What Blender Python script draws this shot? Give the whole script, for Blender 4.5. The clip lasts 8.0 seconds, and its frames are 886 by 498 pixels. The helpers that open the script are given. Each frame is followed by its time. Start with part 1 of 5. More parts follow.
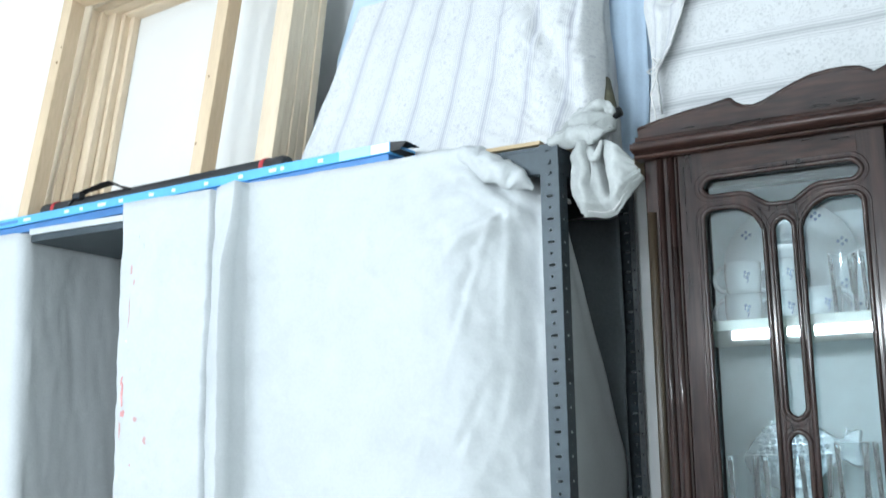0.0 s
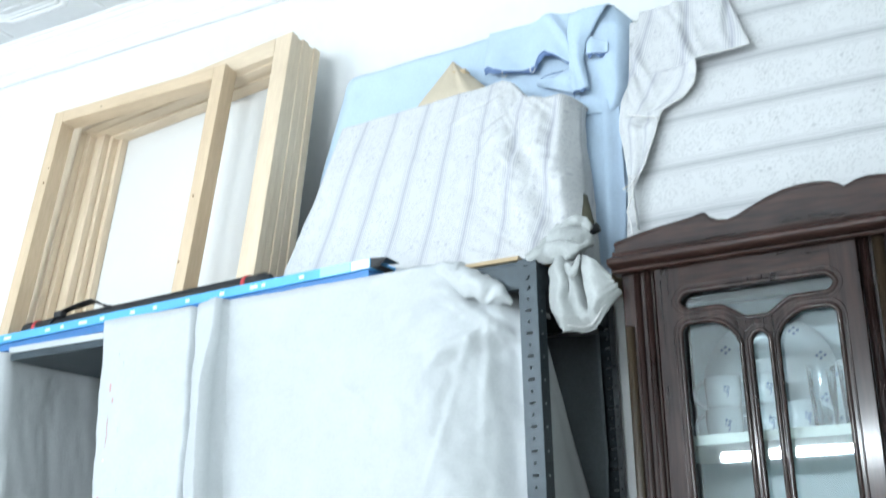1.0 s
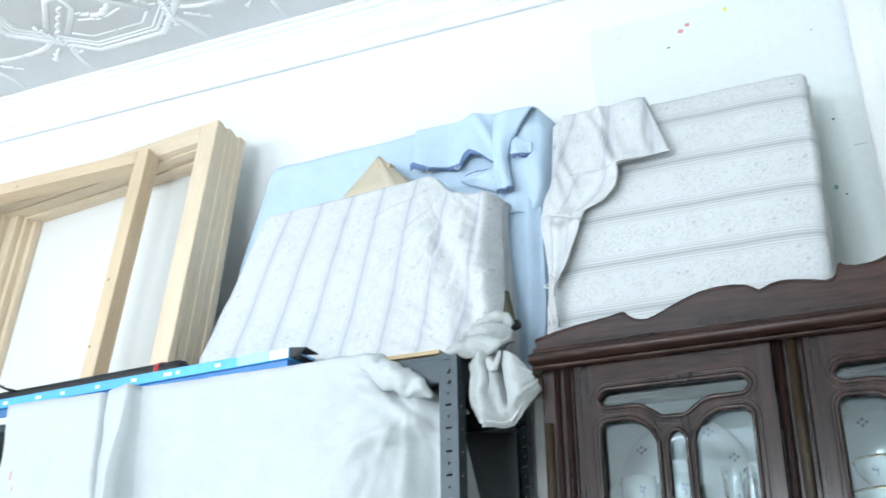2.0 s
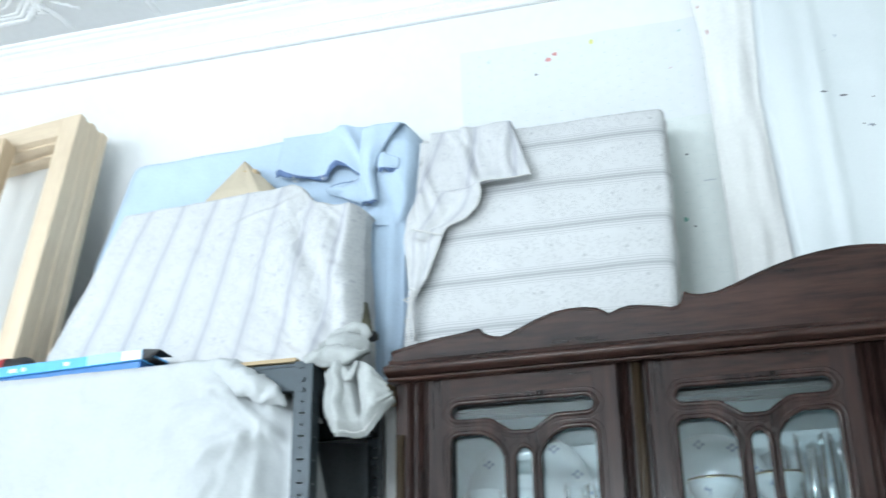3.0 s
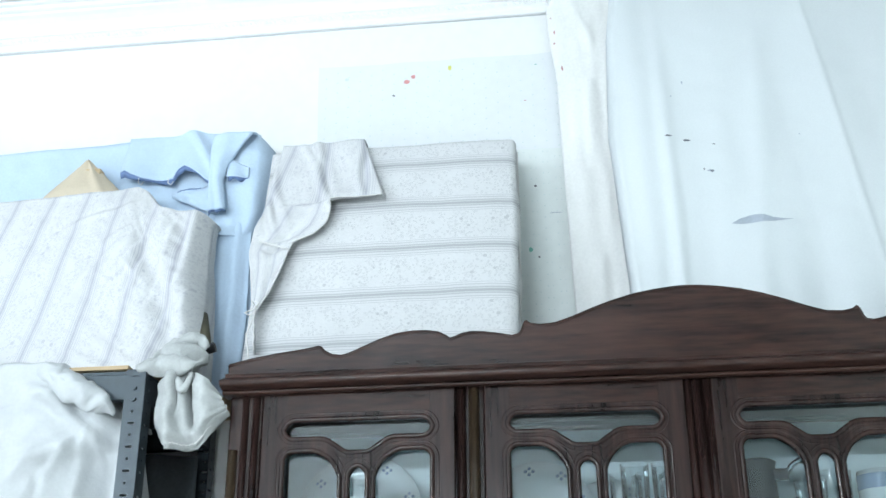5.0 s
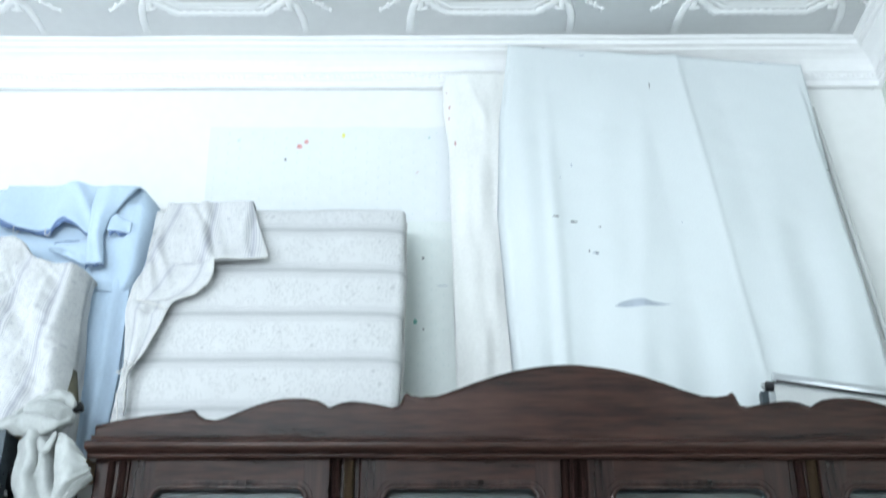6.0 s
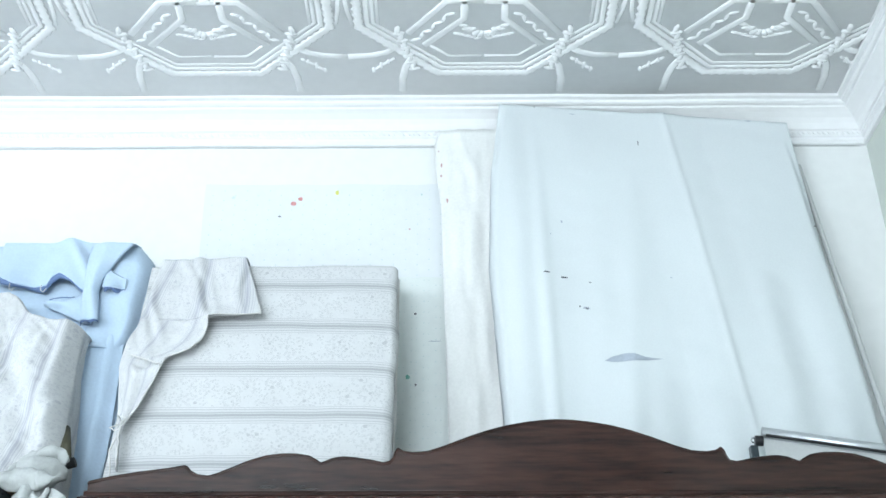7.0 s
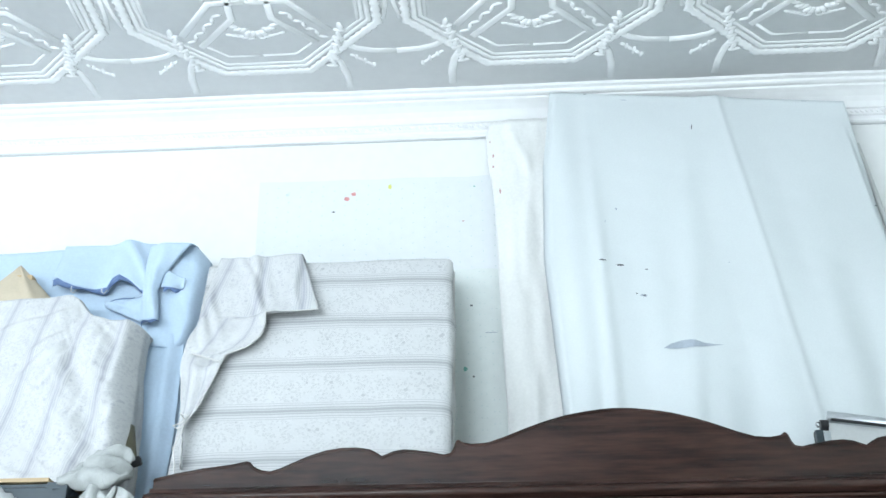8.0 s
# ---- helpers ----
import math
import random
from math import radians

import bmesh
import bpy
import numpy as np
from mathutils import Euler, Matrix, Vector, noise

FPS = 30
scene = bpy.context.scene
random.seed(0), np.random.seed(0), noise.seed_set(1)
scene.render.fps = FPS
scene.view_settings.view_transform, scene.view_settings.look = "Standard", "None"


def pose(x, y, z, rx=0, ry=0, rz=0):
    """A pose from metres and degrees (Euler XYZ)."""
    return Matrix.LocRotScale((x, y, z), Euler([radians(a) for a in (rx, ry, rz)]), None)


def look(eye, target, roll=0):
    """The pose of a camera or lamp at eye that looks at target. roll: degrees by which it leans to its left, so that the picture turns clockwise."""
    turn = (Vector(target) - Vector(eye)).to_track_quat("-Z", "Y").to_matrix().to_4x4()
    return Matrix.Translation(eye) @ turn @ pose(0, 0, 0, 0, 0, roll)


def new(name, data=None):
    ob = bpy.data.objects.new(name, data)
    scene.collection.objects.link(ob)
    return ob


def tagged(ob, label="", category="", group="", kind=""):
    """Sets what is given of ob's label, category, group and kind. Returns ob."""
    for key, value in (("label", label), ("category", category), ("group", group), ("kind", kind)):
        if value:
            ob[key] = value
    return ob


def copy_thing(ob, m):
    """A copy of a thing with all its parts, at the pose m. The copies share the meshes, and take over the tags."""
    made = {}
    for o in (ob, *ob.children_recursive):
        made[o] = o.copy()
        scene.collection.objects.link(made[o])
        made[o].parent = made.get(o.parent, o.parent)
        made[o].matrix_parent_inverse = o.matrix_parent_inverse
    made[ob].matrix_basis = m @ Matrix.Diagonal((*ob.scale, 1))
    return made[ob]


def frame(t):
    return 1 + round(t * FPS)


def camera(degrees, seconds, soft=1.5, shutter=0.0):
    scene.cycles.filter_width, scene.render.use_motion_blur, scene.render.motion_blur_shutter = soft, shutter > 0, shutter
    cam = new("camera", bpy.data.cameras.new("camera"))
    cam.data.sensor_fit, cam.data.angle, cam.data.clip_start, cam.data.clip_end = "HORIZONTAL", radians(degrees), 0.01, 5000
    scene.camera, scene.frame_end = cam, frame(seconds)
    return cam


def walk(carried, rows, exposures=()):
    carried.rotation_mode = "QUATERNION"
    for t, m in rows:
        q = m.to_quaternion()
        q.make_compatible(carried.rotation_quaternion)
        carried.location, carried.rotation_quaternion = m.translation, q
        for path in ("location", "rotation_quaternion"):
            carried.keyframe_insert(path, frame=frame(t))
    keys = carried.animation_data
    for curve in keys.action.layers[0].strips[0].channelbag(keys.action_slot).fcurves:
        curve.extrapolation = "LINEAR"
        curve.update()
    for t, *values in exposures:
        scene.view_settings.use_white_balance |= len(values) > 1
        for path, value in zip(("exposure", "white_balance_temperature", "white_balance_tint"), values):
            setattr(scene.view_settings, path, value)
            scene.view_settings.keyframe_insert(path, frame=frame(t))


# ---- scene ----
# ---------- camera and walk ----------
cam = camera(43.0, 8.0, soft=1.5, shutter=0.5)
PATH = [
    (0, (0.562, -2.051, 1.446), (-0.382, -0.325, 1.809), -1.0),
    (0.5, (0.578, -2.046, 1.432), (-0.363, -0.341, 1.891), -1.1),
    (1, (0.581, -2.045, 1.424), (-0.317, -0.355, 2.002), -1.3),
    (1.2, (0.579, -2.044, 1.424), (-0.294, -0.357, 2.048), -1.0),
    (2.3, (0.556, -2.056, 1.404), (-0.11, -0.33, 2.164), -1.2),
    (2.5, (0.558, -2.06, 1.402), (-0.064, -0.32, 2.167), -1.2),
    (3, (0.564, -2.075, 1.396), (0.071, -0.293, 2.159), -0.7),
    (3.5, (0.561, -2.068, 1.399), (0.249, -0.248, 2.168), -0.5),
    (4, (0.561, -2.068, 1.4), (0.315, -0.241, 2.175), -0.3),
    (5.3, (0.562, -2.074, 1.4), (0.361, -0.249, 2.194), -0.3),
    (5.5, (0.558, -2.064, 1.402), (0.4215, -0.235, 2.2015), 0.0),
    (6, (0.555, -2.058, 1.406), (0.5415, -0.274, 2.31), 0.1),
    (6.5, (0.566, -2.084, 1.392), (0.548, -0.353, 2.3925), -0.3),
    (7, (0.566, -2.083, 1.391), (0.559, -0.347, 2.383), -0.1),
    (7.5, (0.563, -2.076, 1.395), (0.508, -0.337, 2.380), -0.3),
    (8, (0.565, -2.08, 1.393), (0.462, -0.341, 2.3715), -0.2),
]
walk(cam, [(t, look(e, g, r)) for t, e, g, r in PATH])

# ---------- light ----------
WALL_Y, CEIL, EAST, WEST, SOUTH = 0.42, 3.25, 1.70, -3.3, -4.0
world = bpy.data.worlds.new("room_air")
scene.world = world
world.use_nodes = True
world.node_tree.nodes["Background"].inputs[0].default_value = (0.75, 0.9, 1.0, 1)
world.node_tree.nodes["Background"].inputs[1].default_value = 0.02
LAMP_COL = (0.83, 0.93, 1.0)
# bare tubes on the far wall shine forwards, up and down; the second is added, unseen
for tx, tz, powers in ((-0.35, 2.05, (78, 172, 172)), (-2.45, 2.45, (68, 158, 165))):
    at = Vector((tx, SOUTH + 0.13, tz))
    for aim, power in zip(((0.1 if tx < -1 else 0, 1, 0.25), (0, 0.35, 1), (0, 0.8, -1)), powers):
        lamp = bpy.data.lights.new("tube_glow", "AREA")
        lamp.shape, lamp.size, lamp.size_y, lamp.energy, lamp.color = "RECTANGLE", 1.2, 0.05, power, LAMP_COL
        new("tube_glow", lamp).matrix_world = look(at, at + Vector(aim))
scene.view_settings.exposure = -2.02

# ---------- helpers ----------
PLACE = {}


def thing(name, base, label, category, group="", rx=0, ry=0, rz=0):
    ob = new(name)
    ob.empty_display_size = 0.05
    ob.matrix_basis = pose(*base, rx, ry, rz)
    PLACE[ob] = ob.matrix_basis.copy()
    return tagged(ob, label, category, group)


def part(name, bm, material, parent, label="", smooth=False, local=False, sharp=0):
    """One mesh under a thing or a part; bm is in world places unless local."""
    if parent is not None and not local:
        bm.transform(PLACE[parent].inverted())
    bmesh.ops.recalc_face_normals(bm, faces=bm.faces)
    me = bpy.data.meshes.new(name)
    bm.to_mesh(me)
    bm.free()
    me.materials.append(material)
    if smooth:
        me.polygons.foreach_set("use_smooth", [True] * len(me.polygons))
        if sharp:
            me.set_sharp_from_angle(angle=radians(sharp))
    ob = new(name, me)
    if parent is not None:
        ob.parent = parent
        PLACE[ob] = PLACE[parent]
    return tagged(ob, label)


def structure(name, bm, material, label, smooth=False):
    ob = part(name, bm, material, None, "", smooth)
    PLACE[ob] = Matrix.Identity(4)
    return tagged(ob, label, kind="structure")


def block(lo, hi, bevel=0.0, segments=2):
    bm = bmesh.new()
    bmesh.ops.create_cube(bm, size=1)
    for v in bm.verts:
        v.co = [(a + b) / 2 + c * (b - a) for a, b, c in zip(lo, hi, v.co)]
    if bevel:
        bmesh.ops.bevel(bm, geom=bm.edges[:], offset=bevel, segments=segments, affect="EDGES", profile=0.5)
    return bm


def join(*bms):
    out = bms[0]
    for b in bms[1:]:
        me = bpy.data.meshes.new("tmp")
        b.to_mesh(me)
        b.free()
        out.from_mesh(me)
        bpy.data.meshes.remove(me)
    return out


def curve_bm(loops, extrude=0.0, bevel=0.0, res=1, flat=True, y=0.0, closed=True, radii=None):
    """Flat outlines with holes in the x-z plane, or round rods along 3D lines."""
    cu = bpy.data.curves.new("tmp", "CURVE")
    cu.dimensions = "2D" if flat else "3D"
    cu.fill_mode = "BOTH" if flat else "FULL"
    cu.extrude, cu.bevel_depth, cu.bevel_resolution, cu.resolution_u = extrude, bevel, res, 1
    if flat and bevel:
        cu.offset = -bevel
    for loop in loops:
        sp = cu.splines.new("POLY")
        sp.points.add(len(loop) - 1)
        for n, (p, c) in enumerate(zip(sp.points, loop)):
            p.co = (c[0], c[1], 0, 1) if flat else (*c, 1)
            if radii:
                p.radius = radii[n]
        sp.use_cyclic_u = closed
    if not flat:
        cu.use_fill_caps = True
    ob = bpy.data.objects.new("tmp", cu)
    me = bpy.data.meshes.new_from_object(ob)
    bm = bmesh.new()
    bm.from_mesh(me)
    bpy.data.objects.remove(ob)
    bpy.data.curves.remove(cu)
    bpy.data.meshes.remove(me)
    if flat:
        bm.transform(Matrix.Translation((0, y, 0)) @ Matrix.Rotation(radians(90), 4, "X"))
    bmesh.ops.remove_doubles(bm, verts=bm.verts, dist=1e-5)
    return bm


def fillet(corners, steps=5):
    """Rounded outline from corners (x, z, radius)."""
    out, n = [], len(corners)
    for i in range(n):
        p, a, b = (Vector(corners[j % n][:2]) for j in (i, i - 1, i + 1))
        r = corners[i][2]
        if r <= 0:
            out.append(tuple(p))
            continue
        u, v = (a - p).normalized(), (b - p).normalized()
        half = math.acos(max(-1, min(1, u.dot(v)))) / 2
        d = min(r / math.tan(half), (a - p).length * 0.49, (b - p).length * 0.49)
        s, e = p + u * d, p + v * d
        for k in range(steps + 1):
            q = k / steps
            out.append(tuple((1 - q) ** 2 * s + 2 * q * (1 - q) * (p * 0.55 + (s + e) * 0.225) + q * q * e))
    return out


def lathe(profile, centre, seg=24, axis="Z", capped=True):
    bm = bmesh.new()
    rings = []
    for r, h in profile:
        rings.append([bm.verts.new((r * math.cos(2 * math.pi * k / seg), r * math.sin(2 * math.pi * k / seg), h)) for k in range(seg)])
    for a, b in zip(rings, rings[1:]):
        for k in range(seg):
            bm.faces.new((a[k], a[(k + 1) % seg], b[(k + 1) % seg], b[k]))
    for ring in (rings[0], rings[-1]):
        if capped and (ring[0].co - ring[1].co).length > 1e-6:
            bm.faces.new(ring)
    bmesh.ops.remove_doubles(bm, verts=bm.verts, dist=1e-5)
    if axis == "X":
        bm.transform(Matrix.Rotation(radians(90), 4, "Y"))
    if axis == "Y":
        bm.transform(Matrix.Rotation(radians(90), 4, "X"))
    bm.transform(Matrix.Translation(centre))
    return bm


def rod(a, b, r, seg=14):
    a, b = Vector(a), Vector(b)
    bm = bmesh.new()
    bmesh.ops.create_cone(bm, cap_ends=True, segments=seg, radius1=r, radius2=r, depth=(b - a).length)
    bm.transform(Matrix.Translation((a + b) / 2) @ (b - a).to_track_quat("Z", "Y").to_matrix().to_4x4())
    return bm


def sheet(fn, nu, nv, uv=None):
    """A grid surface fn(s, t), s and t from 0 to 1, with fabric metres as UV from uv(s, t)."""
    bm = bmesh.new()
    lay = bm.loops.layers.uv.new("UVMap")
    grid = [[bm.verts.new(fn(i / nu, j / nv)) for i in range(nu + 1)] for j in range(nv + 1)]
    for j in range(nv):
        for i in range(nu):
            ids = ((i, j), (i + 1, j), (i + 1, j + 1), (i, j + 1))
            f = bm.faces.new([grid[b][a] for a, b in ids])
            for lp, (a, b) in zip(f.loops, ids):
                lp[lay].uv = uv(a / nu, b / nv) if uv else (a / nu, b / nv)
    return bm


def thicken(ob, d=0.003):
    m = ob.modifiers.new("thickness", "SOLIDIFY")
    m.thickness, m.offset = d, 0
    return ob


def lerp_table(table, x):
    xs = [a for a, *_ in table]
    return [float(np.interp(x, xs, [row[k] for row in table])) for k in range(1, len(table[0]))]


def wob(x, y, z, f, seed=0.0):
    return noise.noise(Vector((x * f + seed, y * f + seed * 1.7, z * f - seed)))


def bump01(x, a, b):
    q = max(0.0, min(1.0, (x - a) / (b - a)))
    return q * q * (3 - 2 * q)


# ---------- materials ----------
def material(name, col, rough=0.6, metal=0.0, var=0.08, scale=6.0, fine=60.0, bump=0.1, stretch=(1, 1, 1), coat=0.0, spec=0.5, dirt=None, sheen=0.0, coat_rough=0.06):
    """Base colour varied at a broad and a fine scale, with fine relief; object places in metres."""
    m = bpy.data.materials.new(name)
    m.use_nodes = True
    nt = m.node_tree
    N, L = nt.nodes, nt.links
    b = N["Principled BSDF"]
    b.inputs["Metallic"].default_value, b.inputs["Coat Weight"].default_value = metal, coat
    b.inputs["Specular IOR Level"].default_value, b.inputs["Sheen Weight"].default_value = spec, sheen
    b.inputs["Coat Roughness"].default_value = coat_rough
    co, mp = N.new("ShaderNodeTexCoord"), N.new("ShaderNodeMapping")
    mp.inputs["Scale"].default_value = stretch
    L.new(co.outputs["Object"], mp.inputs["Vector"])
    n1, n2 = N.new("ShaderNodeTexNoise"), N.new("ShaderNodeTexNoise")
    n1.inputs["Scale"].default_value, n2.inputs["Scale"].default_value = scale, fine
    n1.inputs["Detail"].default_value = n2.inputs["Detail"].default_value = 5
    L.new(mp.outputs[0], n1.inputs["Vector"]), L.new(mp.outputs[0], n2.inputs["Vector"])
    mix = N.new("ShaderNodeMix")
    mix.data_type = "RGBA"
    mix.inputs[6].default_value = (*[c * (1 - var) for c in col], 1)
    mix.inputs[7].default_value = (*[min(1, c * (1 + var)) for c in (dirt or col)], 1)
    add = N.new("ShaderNodeMath")
    add.operation = "MULTIPLY_ADD"
    add.inputs[1].default_value, add.inputs[2].default_value = 0.45, 0.0
    sm = N.new("ShaderNodeMath")
    sm.operation = "MULTIPLY_ADD"
    sm.inputs[1].default_value = 0.55
    L.new(n2.outputs["Fac"], add.inputs[0]), L.new(n1.outputs["Fac"], sm.inputs[0]), L.new(add.outputs[0], sm.inputs[2])
    ramp = N.new("ShaderNodeMapRange")
    ramp.inputs[1].default_value, ramp.inputs[2].default_value = 0.32, 0.68
    L.new(sm.outputs[0], ramp.inputs[0]), L.new(ramp.outputs[0], mix.inputs[0])
    L.new(mix.outputs[2], b.inputs["Base Color"])
    rr = N.new("ShaderNodeMapRange")
    rr.inputs[3].default_value, rr.inputs[4].default_value = max(0.02, rough - 0.08), min(1, rough + 0.08)
    L.new(n1.outputs["Fac"], rr.inputs[0]), L.new(rr.outputs[0], b.inputs["Roughness"])
    if bump:
        bp = N.new("ShaderNodeBump")
        bp.inputs["Strength"].default_value, bp.inputs["Distance"].default_value = bump, 0.004
        L.new(sm.outputs[0], bp.inputs["Height"]), L.new(bp.outputs[0], b.inputs["Normal"])
    return m


def striped_fabric(name, base, grey, period=0.117, shift=0.0, bump=0.35):
    """Woven cotton: bands of grey lines across U, with small printed flowers between."""
    m = material(name, base, rough=0.9, var=0.035, scale=16, fine=170, bump=bump, spec=0.2, sheen=0.1)
    nt = m.node_tree
    N, L = nt.nodes, nt.links
    b = N["Principled BSDF"]
    under = b.inputs["Base Color"].links[0].from_socket
    uv = N.new("ShaderNodeUVMap")
    sep = N.new("ShaderNodeSeparateXYZ")
    L.new(uv.outputs[0], sep.inputs[0])

    def op(kind, a, c=None, d=None):
        n = N.new("ShaderNodeMath")
        n.operation = kind
        for k, v in enumerate((a, c, d)):
            if v is None:
                continue
            if isinstance(v, (int, float)):
                n.inputs[k].default_value = v
            else:
                L.new(v, n.inputs[k])
        return n.outputs[0]

    wav = N.new("ShaderNodeTexNoise")
    wav.inputs["Scale"].default_value = 7
    L.new(uv.outputs[0], wav.inputs["Vector"])
    u = op("ADD", sep.outputs[0], op("MULTIPLY_ADD", wav.outputs["Fac"], 0.005, shift - 0.0025))
    q = op("ABSOLUTE", op("SUBTRACT", op("FRACT", op("DIVIDE", u, period)), 0.5))
    ramp = N.new("ShaderNodeValToRGB")
    ramp.color_ramp.interpolation = "LINEAR"
    el = ramp.color_ramp.elements
    el[0].position, el[0].color = 0.0, (0.95,) * 3 + (1,)
    el[1].position, el[1].color = 0.022, (0.95,) * 3 + (1,)
    for pos, val in ((0.028, 0.35), (0.046, 0.35), (0.052, 0.85), (0.066, 0.85), (0.072, 0.15), (0.112, 0.10), (0.117, 0.70), (0.129, 0.70), (0.134, 0.0), (0.158, 0.0), (0.162, 0.55), (0.172, 0.55), (0.177, 0.0), (1.0, 0.0)):
        e = el.new(pos)
        e.color = (val,) * 3 + (1,)
    L.new(q, ramp.inputs[0])
    vor = N.new("ShaderNodeTexVoronoi")
    vor.inputs["Scale"].default_value = 165
    L.new(uv.outputs[0], vor.inputs["Vector"])
    vor2 = N.new("ShaderNodeTexVoronoi")
    vor2.inputs["Scale"].default_value = 33
    L.new(uv.outputs[0], vor2.inputs["Vector"])
    ring = op("LESS_THAN", op("ABSOLUTE", op("SUBTRACT", vor.outputs["Distance"], 0.33)), 0.09)
    near = op("LESS_THAN", vor2.outputs["Distance"], 0.72)
    heart = op("LESS_THAN", vor2.outputs["Distance"], 0.14)
    zone = op("GREATER_THAN", q, 0.19)
    flower = op("MULTIPLY", op("MAXIMUM", op("MULTIPLY", op("MULTIPLY", ring, near), 0.42), op("MULTIPLY", heart, 0.6)), zone)
    fac = op("MINIMUM", op("MAXIMUM", ramp.outputs[0], flower), 1.0)
    mx = N.new("ShaderNodeMix")
    mx.data_type = "RGBA"
    mx.inputs[7].default_value = (*grey, 1)
    L.new(fac, mx.inputs[0]), L.new(under, mx.inputs[6]), L.new(mx.outputs[2], b.inputs["Base Color"])
    return m


def clear_glass(name, tint, gloss=0.02, ior=1.5):
    m = bpy.data.materials.new(name)
    m.use_nodes = True
    nt = m.node_tree
    N, L = nt.nodes, nt.links
    N.remove(N["Principled BSDF"])
    tr, gl, fr, mx = N.new("ShaderNodeBsdfTransparent"), N.new("ShaderNodeBsdfGlossy"), N.new("ShaderNodeFresnel"), N.new("ShaderNodeMixShader")
    tr.inputs[0].default_value = (*tint, 1)
    gl.inputs["Roughness"].default_value = gloss
    fr.inputs[0].default_value = ior
    L.new(fr.outputs[0], mx.inputs[0]), L.new(tr.outputs[0], mx.inputs[1]), L.new(gl.outputs[0], mx.inputs[2])
    L.new(mx.outputs[0], N["Material Output"].inputs[0])
    return m


def glowing(name, col, strength):
    m = bpy.data.materials.new(name)
    m.use_nodes = True
    b = m.node_tree.nodes["Principled BSDF"]
    b.inputs["Base Color"].default_value = (0.9, 0.9, 0.9, 1)
    b.inputs["Emission Color"].default_value = (*col, 1)
    b.inputs["Emission Strength"].default_value = strength
    return m


PLASTER = material("plaster_paint", (0.84, 0.855, 0.855), 0.75, var=0.03, scale=2.2, fine=35, bump=0.06)
# greener than the other walls; the side wall's weaker light is in the colour
PLASTER_EAST = material("dimmed_east_paint", (0.62, 0.665, 0.625), 0.75, var=0.04, scale=2.2, fine=35, bump=0.06)
GYPSUM = material("moulded_gypsum", (0.90, 0.91, 0.92), 0.7, var=0.03, scale=3, fine=45, bump=0.08)
FLOOR = material("floor_tile", (0.78, 0.77, 0.75), 0.35, var=0.08, scale=3, fine=40, bump=0.02)
MAHOGANY = material("mahogany", (0.0115, 0.0068, 0.0063), 0.28, var=0.6, scale=3, fine=16, bump=0.02, stretch=(0.9, 6, 9), coat=0.52, spec=0.03, dirt=(0.038, 0.0185, 0.0148), coat_rough=0.12)
MAHOGANY_UP = material("mahogany_upright", (0.0105, 0.0066, 0.0063), 0.28, var=0.55, scale=3, fine=16, bump=0.02, stretch=(9, 6, 0.7), coat=0.52, spec=0.03, dirt=(0.028, 0.0150, 0.0130), coat_rough=0.12)
WALNUT_STRIP = material("worn_brown_strip", (0.034, 0.022, 0.012), 0.4, var=0.4, scale=3, fine=18, bump=0.05, stretch=(9, 6, 0.6), coat=0.25)
INNER = material("cabinet_inside", (0.80, 0.87, 0.89), 0.6, var=0.08, scale=4, fine=40, bump=0.03)
SHELF = material("cream_shelf", (0.76, 0.75, 0.66), 0.5, var=0.06, scale=5, fine=50, bump=0.03)
STEEL = material("grey_painted_steel", (0.030, 0.045, 0.056), 0.42, var=0.18, scale=7, fine=90, bump=0.05, metal=0.25)
COTTON = material("white_cotton", (0.515, 0.54, 0.555), 0.95, var=0.05, scale=11, fine=140, bump=0.3, spec=0.08)
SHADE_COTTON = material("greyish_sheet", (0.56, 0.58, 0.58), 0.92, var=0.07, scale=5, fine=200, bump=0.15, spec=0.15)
CANVAS = material("raw_canvas", (0.74, 0.74, 0.73), 0.95, var=0.03, scale=4, fine=300, bump=0.15, spec=0.1)
PANEL_SHEET = material("bluish_white_sheet", (0.675, 0.72, 0.74), 0.9, var=0.035, scale=2.5, fine=240, bump=0.1, spec=0.15)
CREAM_CLOTH = material("cream_cloth", (0.80, 0.81, 0.80), 0.9, var=0.07, scale=5, fine=150, bump=0.12, spec=0.15)
BLUE = material("pale_blue_cotton", (0.49, 0.615, 0.755), 0.9, var=0.06, scale=14, fine=150, bump=0.3, spec=0.15, sheen=0.1)
# darker blue holds the shade inside the sheet's turned folds
BLUE_SHADE = material("blue_fold_shade", (0.13, 0.20, 0.37), 0.9, var=0.1, bump=0.1)
# grey darkened to hold the shade inside the rack end
RACK_SHADE_CLOTH = material("rack_shade_grey", (0.16, 0.185, 0.20), 0.9, var=0.2, scale=6, fine=150, bump=0.1)
BEIGE = material("beige_cloth", (0.54, 0.47, 0.36), 0.92, var=0.07, scale=6, fine=200, bump=0.1)
OLIVE = material("olive_cloth", (0.075, 0.072, 0.048), 0.85, var=0.15, scale=12, fine=120, bump=0.1)
PINE = material("planed_pine", (0.67, 0.535, 0.385), 0.55, var=0.08, scale=5, fine=30, bump=0.06, stretch=(6, 6, 0.8), dirt=(0.70, 0.585, 0.44))
PINE_FLAT = material("planed_pine_rail", (0.67, 0.535, 0.385), 0.55, var=0.08, scale=5, fine=30, bump=0.06, stretch=(0.8, 6, 6), dirt=(0.70, 0.585, 0.44))
